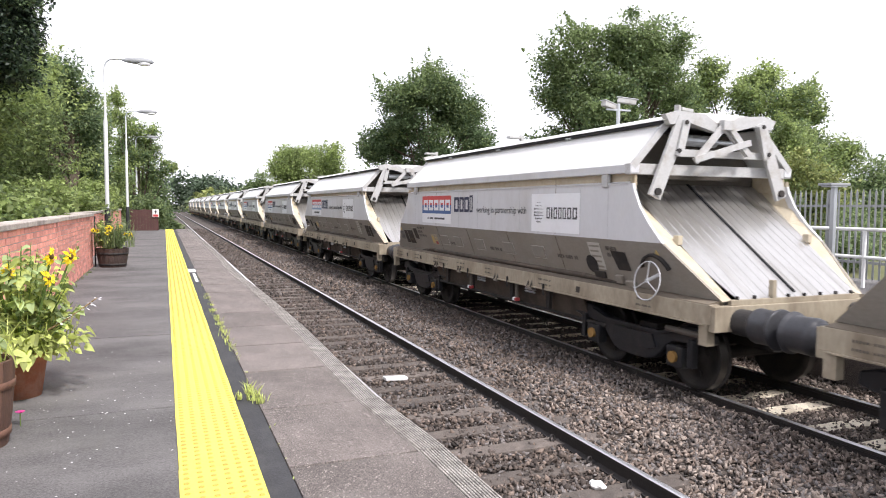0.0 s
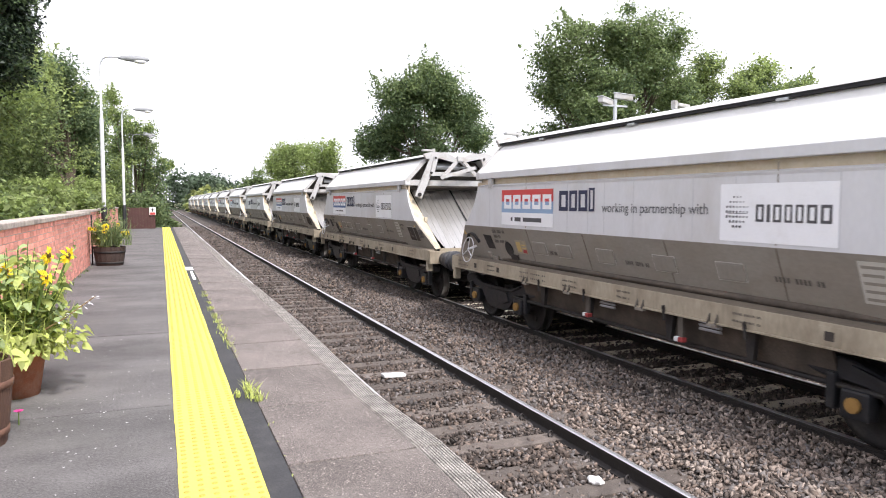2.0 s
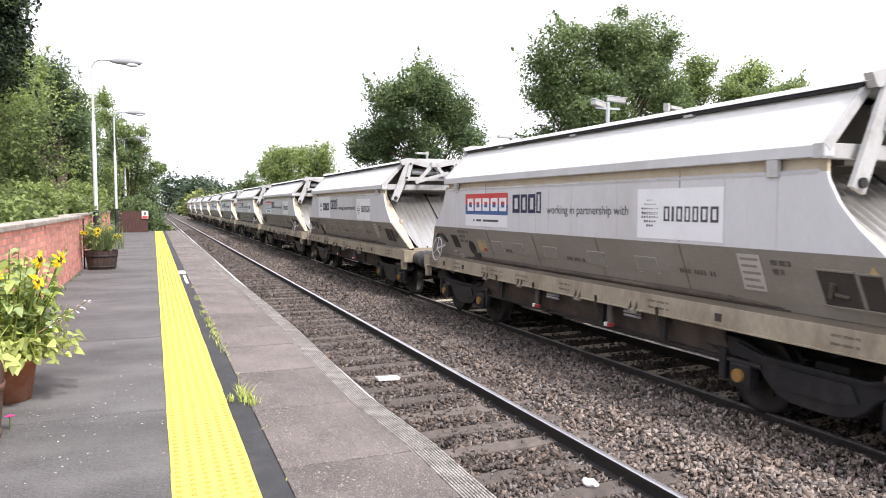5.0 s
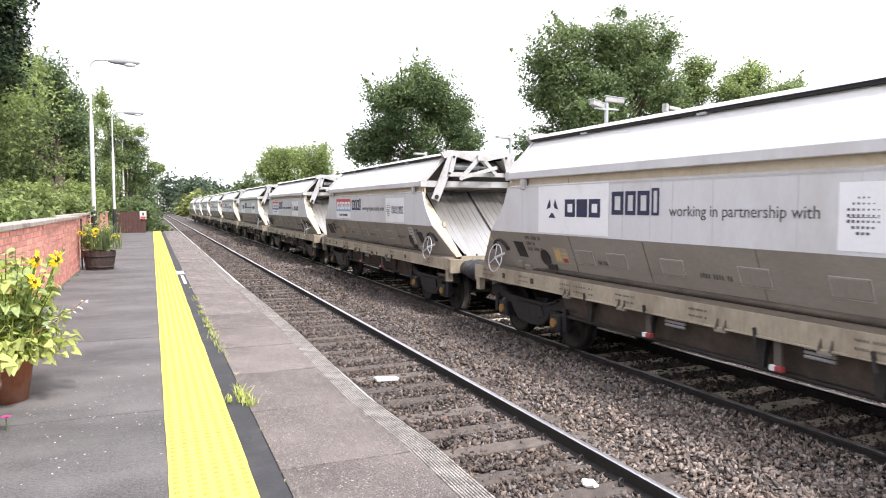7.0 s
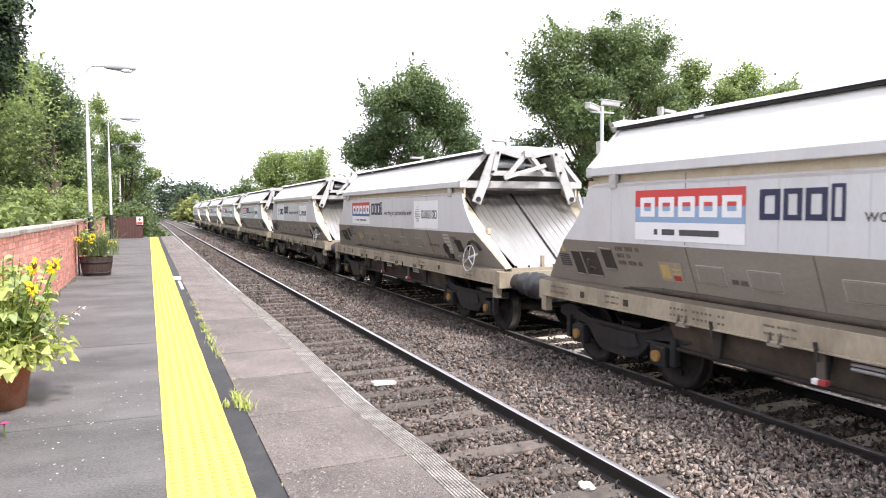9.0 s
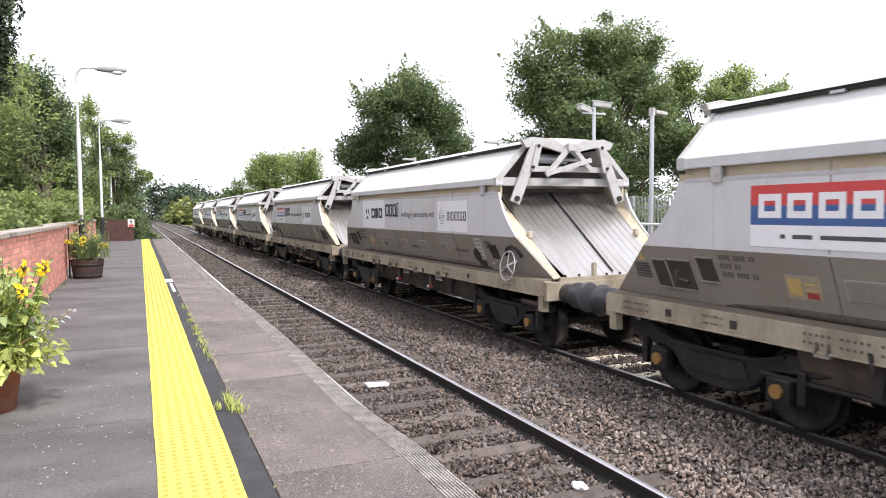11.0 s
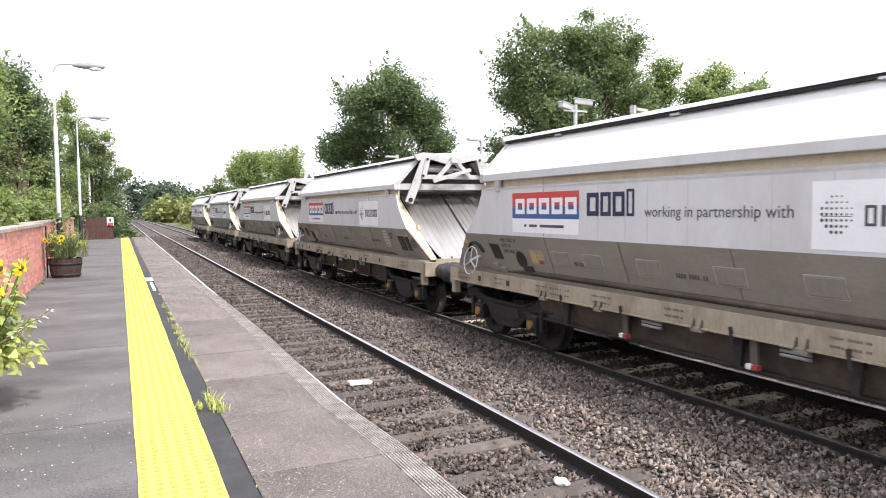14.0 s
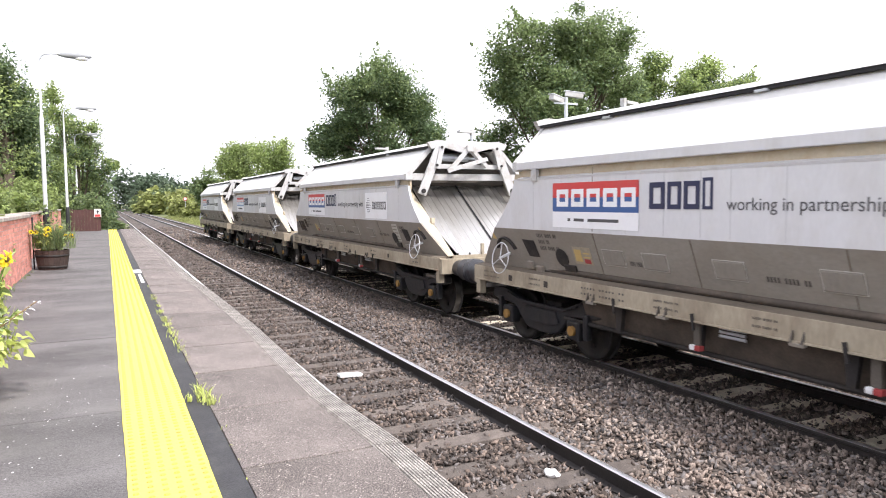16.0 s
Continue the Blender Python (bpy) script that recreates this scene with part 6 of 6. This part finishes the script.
tree("tree", "rounded tree across the field behind the fence", 49.5, 33.8, -0.5, 5.6, 4.2, (DK, MD), 19, clumps=260, per=60, leaf=0.14, low=0.05, spread=0.5)
tree("tree", "bushy tree further along the line", 13.8, 108, -1.0, 7.4, 2.6, (DK, MD), 18, clumps=160, per=60, leaf=0.18, low=0.05, spread=0.5)
# along the left bank
tree("tree", "dark conifer overhanging the platform wall", -3.9, 14.6, 0.1, 9.0, 2.2, ("leaf_yew", "leaf_yew", DK), 21, clumps=760, per=150, leaf=0.045, low=0.2, spread=0.2, shoots=40,
     masses=((1.25, 4.6, 0.6), (0.7, 3.9, 0.9), (1.35, 4.1, 0.35), (1.55, 4.95, 0.35), (1.1, 5.2, 0.7), (1.2, 3.6, 0.3), (0.2, 5.6, 1.2), (-0.4, 3.6, 1.2), (0.6, 6.6, 1.0)))
tree("tree", "dense green tree on the bank behind the wall", -6.2, 21.0, 0.4, 6.2, 3.6, (MD, LT, LT), 22, clumps=560, per=150, leaf=0.06, low=0.02, spread=0.45)
tree("tree", "dense green tree on the bank behind the wall", -6.4, 27.5, 0.4, 7.2, 3.8, (MD, MD, LT), 23, clumps=520, per=130, leaf=0.07, low=0.02, spread=0.45)
tree("tree", "tall dark green tree on the bank", -3.9, 36, 0.4, 8.2, 3.0, (DK, DK, MD), 24, clumps=380, per=110, leaf=0.085, low=0.05, spread=0.38,
     masses=((-0.2, 6.5, 1.0), (0.4, 5.9, 0.7), (-0.9, 6.9, 0.9), (0.5, 4.7, 0.9), (-2.2, 7.2, 1.3), (-2.0, 5.0, 1.6), (0.2, 3.2, 1.2)))
tree("tree", "dense green tree beyond the lamp posts", -5.4, 41, 0.4, 7.6, 3.6, (MD, MD, LT), 25, clumps=420, per=100, leaf=0.085, low=0.03, spread=0.5)
tree("tree", "airy light green tree beyond the platform end", -1.5, 50, -1.0, 10.2, 2.4, (DK, MD, LT), 26, clumps=260, per=70, leaf=0.085, trunk=0.12, low=0.1, spread=0.3, shoots=60,
     masses=((-1.2, 9.0, 0.5), (-1.1, 7.9, 0.6), (-0.1, 7.1, 0.8), (0.9, 7.2, 0.5), (0.5, 5.9, 0.9), (1.6, 4.9, 0.7), (-0.3, 5.1, 1.1), (-1.0, 6.2, 0.9), (0.7, 4.1, 0.9), (-0.4, 3.0, 1.1)))
tree("tree", "light green tree beside the track", -0.9, 58, -1.0, 5.0, 1.9, (DK, MD), 27, clumps=200, per=70, leaf=0.11, low=0.02, spread=0.36,
     masses=((0.1, 3.1, 1.2), (0.5, 1.8, 1.0), (-0.6, 3.5, 1.2), (-0.6, 1.6, 1.2)))
for k, (x, y, h, r) in enumerate(((-3.2, 9.5, 0.95, 1.0), (-3.5, 11.8, 1.15, 1.2), (-3.2, 14.3, 1.2, 1.2), (-3.4, 17.0, 1.3, 1.3), (-3.3, 20.0, 1.5, 1.3), (-3.4, 23.5, 1.7, 1.4), (-3.3, 27.5, 1.8, 1.5),
                                  (-3.2, 32.0, 1.9, 1.5), (-3.3, 36.5, 2.2, 1.6), (-5.2, 10.8, 1.7, 1.5), (-5.2, 17, 2.4, 1.8))):
    tree("bush", "low leafy bush growing behind the brick wall", x, y, 0.25, h, r, (MD, LT), 40 + k, clumps=130, per=64, leaf=0.07, trunk=0.04, low=0.05, lobes=8, spread=0.3)
for k, (x, y, h, r) in enumerate(((-0.9, 43.5, 2.1, 0.9), (-1.0, 47.0, 2.6, 1.2), (0.1, 45, 1.2, 0.7))):
    tree("bush", "green bush at the platform end", x, y, -1.2, h + 0.6, r, (DK, MD), 60 + k, clumps=100, per=44, leaf=0.11, trunk=0.04, low=0.05, lobes=8, spread=0.3)


def far_wood():
    """A belt of woodland along the line far away."""
    rs = np.random.default_rng(99)
    spots = []
    for k in range(26):
        x = rs.uniform(3, 40)
        spots.append((x, rs.uniform(230, 290), 15.0 - 0.26 * x + rs.uniform(-2.0, 1), rs.uniform(4.5, 7), "leaf_haze"))
    for k in range(26):
        spots.append((rs.uniform(9, 28), rs.uniform(150, 215), rs.uniform(3, 6.5), rs.uniform(3.0, 5), "leaf_far" if k % 3 else "leaf_pale"))
    for k in range(16):
        spots.append((rs.uniform(12.5, 19), rs.uniform(95, 150), rs.uniform(1.6, 3.4), rs.uniform(1.4, 2.4), "leaf_pale"))
    for k in range(26):
        spots.append((rs.uniform(-30, -5), rs.uniform(60, 260), rs.uniform(7, 11), rs.uniform(4, 6), "leaf_dark"))
    for k in range(30):
        spots.append((rs.uniform(24, 90), rs.uniform(50, 200), rs.uniform(4, 7.5), rs.uniform(4, 6), "leaf_far"))
    by = {}
    for x, y, h, r, mt in spots:
        n = 60
        d = rs.normal(size=(n, 3))
        d /= np.linalg.norm(d, axis=1, keepdims=True)
        c = np.array([x, y, -1.2 + h * 0.5]) + d * np.array([r, r, h * 0.52]) * rs.uniform(0.6, 1.05, (n, 1))
        c[:, 2] = np.maximum(c[:, 2], -0.9)
        pos = np.repeat(c, 22, 0) + rs.normal(size=(n * 22, 3)) * 0.13 * (r + h) * 0.6
        pos[:, 2] = np.maximum(pos[:, 2], -1.1)
        by.setdefault(mt, []).append(leaf_quads(pos, 0.38 if y < 160 else 0.75, rs))
    for mt, V in by.items():
        tagged(quads("far_woodland", np.concatenate(V), mt), "distant belt of green woodland along the line", "woodland", kind="stuff")


far_wood()


def grass(name, label, spots, seed, blade=0.14, count=26, spread=0.08, mat="leaf_light"):
    rs = np.random.default_rng(seed)
    V = []
    for x, y, z, k in spots:
        n = int(count * k)
        a = rs.uniform(0, 2 * math.pi, n)
        b = np.stack([x + rs.normal(size=n) * spread * k, y + rs.normal(size=n) * spread * k, np.full(n, z)], 1)
        h = blade * k * rs.uniform(0.4, 1.1, n)
        lean = np.stack([np.cos(a), np.sin(a), np.zeros(n)], 1)
        side = np.stack([-np.sin(a), np.cos(a), np.zeros(n)], 1) * 0.0045
        mid = b + lean * (h * 0.25)[:, None] + np.array([0, 0, 1]) * (h * 0.6)[:, None]
        tip = b + lean * (h * 0.6)[:, None] + np.array([0, 0, 1]) * (h * 0.9)[:, None]
        V.append(np.stack([b - side, b + side, mid + side * 0.9, mid - side * 0.9], 1))
        V.append(np.stack([mid - side * 0.9, mid + side * 0.9, tip + side * 0.1, tip - side * 0.1], 1))
    return tagged(quads(name, np.concatenate(V), mat), label, "grass", kind="stuff")


tuft = [(0.585, 5.05, -0.01, 0.8), (0.58, 5.2, -0.01, 0.8), (0.605, 4.95, -0.01, 0.7), (0.57, 5.32, -0.01, 0.6), (0.48, 5.08, 0, 0.5)]
grass("weed_tuft", "green grass tuft growing in the platform joint", tuft, 5, blade=0.15, count=30, spread=0.03, mat="leaf_sun")
rsw = np.random.default_rng(8)
joint = [(0.59 + rsw.normal() * 0.012, y, -0.01, rsw.uniform(0.25, 0.75)) for y in rsw.uniform(6.6, 11.5, 70)] + [(0.6 + rsw.normal() * 0.012, y, -0.01, rsw.uniform(0.2, 0.4)) for y in rsw.uniform(3.0, 16, 40)]
grass("joint_weeds", "small weeds along the dark platform joint", joint, 6, blade=0.09, count=10, spread=0.035, mat="leaf_sun")
wall_foot = [(-1.45 + rsw.normal() * 0.02, y, 0.0, rsw.uniform(0.3, 0.8)) for y in rsw.uniform(10, 17, 26)]
grass("wall_foot_weeds", "weeds at the foot of the brick wall", wall_foot, 9, blade=0.1, count=14, spread=0.05, mat="leaf_mid")
side_grass = [(rsw.uniform(0.2, 1.2), y, -1.2, rsw.uniform(1.5, 3.0)) for y in rsw.uniform(42, 80, 160)] + [(rsw.uniform(9.6, 13), y, -1.2, rsw.uniform(2, 4.0)) for y in rsw.uniform(47, 130, 400)]
grass("lineside_grass", "rough lineside grass", side_grass, 10, blade=0.22, count=18, spread=0.16, mat="leaf_pale")


# ================= planters =================
def barrel(name, label, x, y, r, h, staves=18, wood="barrel"):
    t = thing(name, label, "planter", m=pose(x, y, 0))
    mesh = None
    for k in range(staves):
        a = 360 / staves * k
        w = 2 * math.pi * r / staves
        if mesh is None:
            bm = bmesh.new()
            V = []
            for z, f in ((0, 0.84), (h * 0.35, 0.93), (h * 0.7, 0.99), (h, 1.03)):
                V.append([bm.verts.new((r * f + dx, s * w * f * 0.485, z)) for s, dx in ((-1, 0), (1, 0), (1, -0.025), (-1, -0.025))])
            for a0, b0 in zip(V, V[1:]):
                for i in range(4):
                    bm.faces.new((a0[i], a0[(i + 1) % 4], b0[(i + 1) % 4], b0[i]))
            bm.faces.new(V[-1])
            mesh = part("stave", bm, wood, t, "oak stave", pose(0, 0, 0, 0, 0, a))
        else:
            again(mesh, t, pose(0, 0, 0, 0, 0, a))
    for z, f in ((h * 0.16, 0.885), (h * 0.72, 1.0)):
        part("hoop", lathe(bmesh.new(), [(r * f + 0.002, z - 0.022), (r * f + 0.008, z - 0.02), (r * f + 0.010, z + 0.02), (r * f + 0.004, z + 0.022)], 36), "hoop" if wood == "barrel" else "iron", t, "iron hoop")
    part("soil", lathe(bmesh.new(), [(r * 0.99, h * 0.88), (r * 0.5, h * 0.93), (0.001, h * 0.94)], 20), "soil", t, "dark soil")
    part("floor", lathe(bmesh.new(), [(r * 0.82, 0.01), (0.001, 0.01)], 20), "soil", t)
    return t


def clay_pot(x, y, r, h):
    t = thing("flower_pot", "weathered terracotta flower pot on the platform", "flower pot", m=pose(x, y, 0))
    part("pot", lathe(bmesh.new(), [(0.001, 0.0), (r * 0.72, 0.0), (r * 0.92, h * 0.78), (r * 1.03, h * 0.79), (r * 1.04, h), (r * 0.94, h), (r * 0.9, h * 0.85)], 30), "terracotta", t, "terracotta pot")
    part("soil", lathe(bmesh.new(), [(r * 0.92, h * 0.86), (0.001, h * 0.9)], 20), "soil", t)
    return t


def big_leaf(bm, base, way, size, droop, rs):
    """A heart-shaped blade, bent along its length, with two halves folded at the midrib."""
    way = Vector(way).normalized()
    side = way.cross(Vector((0, 0, 1)))
    side = side.normalized() if side.length > 0.05 else Vector((1, 0, 0))
    side = (side + Vector((0, 0, rs.uniform(-0.9, 0.9)))).normalized()
    up = side.cross(way)
    prof = [(0.0, 0.03), (0.1, 0.36), (0.3, 0.5), (0.6, 0.38), (0.85, 0.16), (1.0, 0.0)]
    rows = []
    for t, w in prof:
        c = Vector(base) + way * (t * size) - Vector((0, 0, 1)) * (droop * t * t * size)
        lift = up * (0.12 * w * size)
        rows.append([bm.verts.new(c + side * (w * size) + lift), bm.verts.new(c), bm.verts.new(c - side * (w * size) + lift)])
    for a, b in zip(rows, rows[1:]):
        bm.faces.new((a[0], a[1], b[1], b[0]))
        bm.faces.new((a[1], a[2], b[2], b[1]))


def flower_head(parent, at, facing, r, rs):
    f = Vector(facing).normalized()
    m = Matrix.Translation(at) @ f.to_track_quat("Z", "Y").to_matrix().to_4x4()
    d = part("flower_disc", lathe(bmesh.new(), [(0.001, 0.012), (r * 0.22, 0.014), (r * 0.32, 0.004), (r * 0.3, -0.012), (0.001, -0.02)], 14), "disc", parent, "brown seed disc", m)
    bm = bmesh.new()
    n = 19
    for k in range(n):
        a = 2 * math.pi * k / n + rs.uniform(-0.12, 0.12)
        c, s = math.cos(a), math.sin(a)
        u = Vector((c, s, 0))
        v = Vector((-s, c, 0))
        ln = r * rs.uniform(0.8, 1.1)
        z = rs.uniform(-0.02, 0.03)
        p = [u * r * 0.24, u * ln * 0.68 + v * r * 0.2 + Vector((0, 0, z)), u * ln + Vector((0, 0, z - 0.015)), u * ln * 0.68 - v * r * 0.2 + Vector((0, 0, z))]
        bm.faces.new([bm.verts.new(m @ q) for q in p])
    part("petal_ring", bm, "petal", parent, "ring of yellow petals")


def sunflowers(x, y, z, n, hmin, hmax, spread, seed, label, leaf=0.15, heads=1.0, towards=(0.3, -1, 0.25), lowleaf=0, blooms=()):
    rs = random.Random(seed)
    t = thing("sunflower_plant", label, "sunflowers", m=pose(x, y, z))
    stems, leaves, shady = bmesh.new(), bmesh.new(), bmesh.new()
    for k in range(n):
        a = rs.uniform(0, 2 * math.pi)
        d = spread * math.sqrt(rs.random())
        h = rs.uniform(hmin, hmax)
        p0 = Vector((0.35 * d * math.cos(a), 0.35 * d * math.sin(a), 0))
        p2 = Vector((d * math.cos(a), d * math.sin(a), h))
        p1 = (p0 + p2) / 2 + Vector((0, 0, 0.08 * h))
        rod(stems, p0, p1, 0.006, 0.005, n=5)
        rod(stems, p1, p2, 0.005, 0.003, n=5)
        m = int(9 + h * 20)
        for j in range(m):
            f = 0.12 + 0.86 * j / m
            q = p0.lerp(p1, f * 2) if f < 0.5 else p1.lerp(p2, f * 2 - 1)
            b = rs.uniform(0, 2 * math.pi)
            # lit and shaded leaf colours are dealt out at random
            big_leaf(leaves if rs.random() < 0.62 else shady, q, (math.cos(b), math.sin(b), rs.uniform(-0.5, 0.8)), leaf * rs.uniform(0.45, 1.35), rs.uniform(0.1, 0.9), rs)
        if rs.random() < heads:
            flower_head(t, p2, (towards[0] + rs.uniform(-0.6, 0.6), towards[1] + rs.uniform(-0.3, 0.6), towards[2] + rs.uniform(-0.3, 0.3)), rs.uniform(0.05, 0.085), rs)
    for bx_, by_, bz_ in blooms:
        top = Vector((bx_ - x, by_ - y, bz_ - z))
        rod(stems, Vector((top.x * 0.3, top.y * 0.3, 0)), top, 0.01, 0.007, n=6)
        flower_head(t, top, (rs.uniform(1.0, 2.2), -0.6, rs.uniform(0.0, 0.4)), rs.uniform(0.06, 0.075), rs)
    for j in range(lowleaf):
        a, d = rs.uniform(0, 2 * math.pi), spread * rs.uniform(0.3, 1.25)
        big_leaf(leaves, (d * 0.8 * math.cos(a), d * 0.8 * math.sin(a), rs.uniform(0.0, hmin)), (math.cos(a), math.sin(a), rs.uniform(-0.5, 0.8)), leaf * rs.uniform(0.45, 1.2), rs.uniform(0.2, 0.9), rs)
    part("stalk", stems, "stem", t, "green stems")
    part("foliage", leaves, "leaf_sun", t, "bright green leaves")
    part("foliage", shady, "leaf_sun_shade", t, "grey-green leaves in the painted shade tone")
    return t


barrel("barrel_planter", "half barrel planter of brown oak staves beside the wall", -1.08, 4.62, 0.25, 0.5)
clay_pot(-1.0, 5.75, 0.2, 0.33)
sunflowers(-1.10, 4.66, 0.46, 14, 0.12, 0.34, 0.26, 3, "leafy sunflowers in the near barrel planter", leaf=0.09, heads=0.0, lowleaf=150)
sunflowers(-1.0, 5.8, 0.3, 96, 0.2, 0.82, 0.44, 4, "bright sunflowers in the terracotta pot", leaf=0.066, heads=0.02, lowleaf=620, blooms=((-0.74, 5.5, 1.03), (-0.755, 5.45, 0.88), (-1.0, 5.5, 0.93), (-0.63, 5.6, 1.02)))
grass("strap_leaves", "long strap leaves among the sunflowers", [(-1.05 + rsw.normal() * 0.12, 4.75 + rsw.normal() * 0.12, 0.45, 1.6) for _ in range(6)] + [(-1.0 + rsw.normal() * 0.15, 5.7 + rsw.normal() * 0.15, 0.3, 2.0) for _ in range(6)], 14, blade=0.2, count=6, spread=0.02, mat="leaf_sun")
barrel("barrel_planter", "half barrel planter of dark oak staves by the wall", -1.08, 17.0, 0.32, 0.42, 20, "darkbarrel")
sunflowers(-1.10, 17.0, 0.38, 20, 0.3, 0.72, 0.4, 5, "yellow sunflowers with grassy leaves in the far barrel", leaf=0.085, heads=0.5)


def loose_spray():
    t = thing("flower_spray", "thin dark flower stem with pale blossoms", "flower", m=pose(-0.86, 5.6, 0.45))
    part("stem", rod(rod(bmesh.new(), (0, 0, 0), (0.2, -0.02, 0.12), 0.006, n=6), (0.2, -0.02, 0.12), (0.40, -0.05, 0.27), 0.004, n=6), "brownstem", t, "thin stem")
    rs = random.Random(77)
    for k in range(7):
        c = Vector((0.16 + 0.04 * k, -0.03, 0.1 + 0.026 * k))
        bm = bmesh.new()
        for j in range(5):
            a = rs.uniform(0, 6.28)
            u = Vector((math.cos(a), math.sin(a), rs.uniform(-0.8, 0.4))) * 0.035
            v = u.cross(Vector((0, 0, 1))).normalized() * 0.009
            bm.faces.new([bm.verts.new(c + q) for q in (u * 0.1, u * 0.6 + v, u, u * 0.6 - v)])
        part("blossom", bm, "panel", t, "pale blossom")


loose_spray()
grass("barrel_grass", "long grassy leaves spilling from the far barrel", [(-1.06 + rsw.normal() * 0.14, 17.0 + rsw.normal() * 0.14, 0.45, 3.2) for _ in range(14)], 12, blade=0.2, count=14, spread=0.02, mat="leaf_mid")


def pink_bloom():
    t = thing("pink_flower", "small pink flower at the foot of the barrel", "flower", m=pose(-0.86, 4.95, 0))
    part("stem", rod(bmesh.new(), (0, 0, 0), (0.0, 0.0, 0.08), 0.004, n=6), "stem", t)
    bm = bmesh.new()
    for k in range(9):
        a = 2 * math.pi * k / 9
        u = Vector((math.cos(a), math.sin(a), 0.5)) * 0.03
        v = Vector((-math.sin(a), math.cos(a), 0)) * 0.014
        bm.faces.new([bm.verts.new(Vector((0, 0, 0.08)) + q) for q in (u * 0.1, u * 0.7 + v, u, u * 0.7 - v)])
    part("petal_ring", bm, "pink", t, "pink petals")


pink_bloom()


def litter():
    """Pale specks trodden into the asphalt."""
    rs = np.random.default_rng(31)
    n = 170
    c = np.stack([rs.uniform(-1.4, 0.02, n), rs.uniform(2.6, 9, n), np.full(n, 0.0035)], 1)
    k = rs.random(n) < 0.55
    c[k, 1] = 5.1 + rs.normal(size=k.sum()) * 0.45
    c[k, 0] = np.clip(-0.45 + rs.normal(size=k.sum()) * 0.35, -1.3, 0.02)
    a = rs.uniform(0, 6.28, n)
    s = rs.uniform(0.002, 0.009, n)
    u = np.stack([np.cos(a) * s, np.sin(a) * s, np.zeros(n)], 1)
    v = np.stack([-np.sin(a) * s, np.cos(a) * s, np.zeros(n)], 1) * 0.6
    tagged(quads("grit_specks", np.stack([c - u, c - v, c + u, c + v], 1), "white"), "pale specks of grit on the asphalt", "grit", kind="stuff")


litter()


def aggregate():
    """Bare aggregate that shows in the worn face of the slabs."""
    rs = np.random.default_rng(53)
    for mat, word, n in (("grit_pale", "pale", 7000), ("grit_dark", "dark", 7000)):
        y = 2.3 + 9.5 * rs.uniform(0, 1, n) ** 1.6
        x = rs.uniform(0.61, 1.30, n)
        c = np.stack([x, y, np.full(n, 0.0052)], 1)
        a = rs.uniform(0, 6.28, n)
        s = rs.uniform(0.002, 0.005, n) * (1 + 0.1 * y)
        u = np.stack([np.cos(a) * s, np.sin(a) * s, np.zeros(n)], 1)
        v = np.stack([-np.sin(a) * s, np.cos(a) * s, np.zeros(n)], 1) * rs.uniform(0.5, 0.9, (n, 1))
        tagged(quads("aggregate", np.stack([c - u, c - v, c + u, c + v], 1), mat), "%s bits of aggregate in the worn paving slabs" % word, "aggregate", kind="stuff")


aggregate()


def signal_marker():
    t = thing("line_sign", "small round red-rimmed sign on a post beside the track", "sign", m=pose(11.4, 118, -1.2))
    part("post", rod(bmesh.new(), (0, 0, 0), (0, 0, 3.0), 0.06, n=8), "steel", t)
    part("disc", rod(bmesh.new(), (0, 0.03, 3.3), (0, 0.06, 3.3), 0.32, n=18), "mutedred", t, "orange-red rim")
    part("face", rod(bmesh.new(), (0, 0.0, 3.3), (0, 0.028, 3.3), 0.2, n=18), "white", t, "white face")


signal_marker()


# ================= what moves =================
def motions():
    for i, w in enumerate(WAGONS):
        walk(w, [(0.5 * k, on_track(START + PITCH * i + SLACK.get(i, 0.0) - run(0.5 * k))) for k in range(33)])
    # wheels roll with the train: a row for every second picture
    spin = [(2 * k / 30, run(2 * k / 30) / WHEEL_R) for k in range(241)]
    for w in WAGONS:
        for ob in w.children_recursive:
            if ob.name.startswith("wheelset"):
                at = ob.matrix_basis.translation.copy()
                walk(ob, [(t, Matrix.Translation(at) @ Matrix.Rotation(a, 4, "X")) for t, a in spin])


motions()
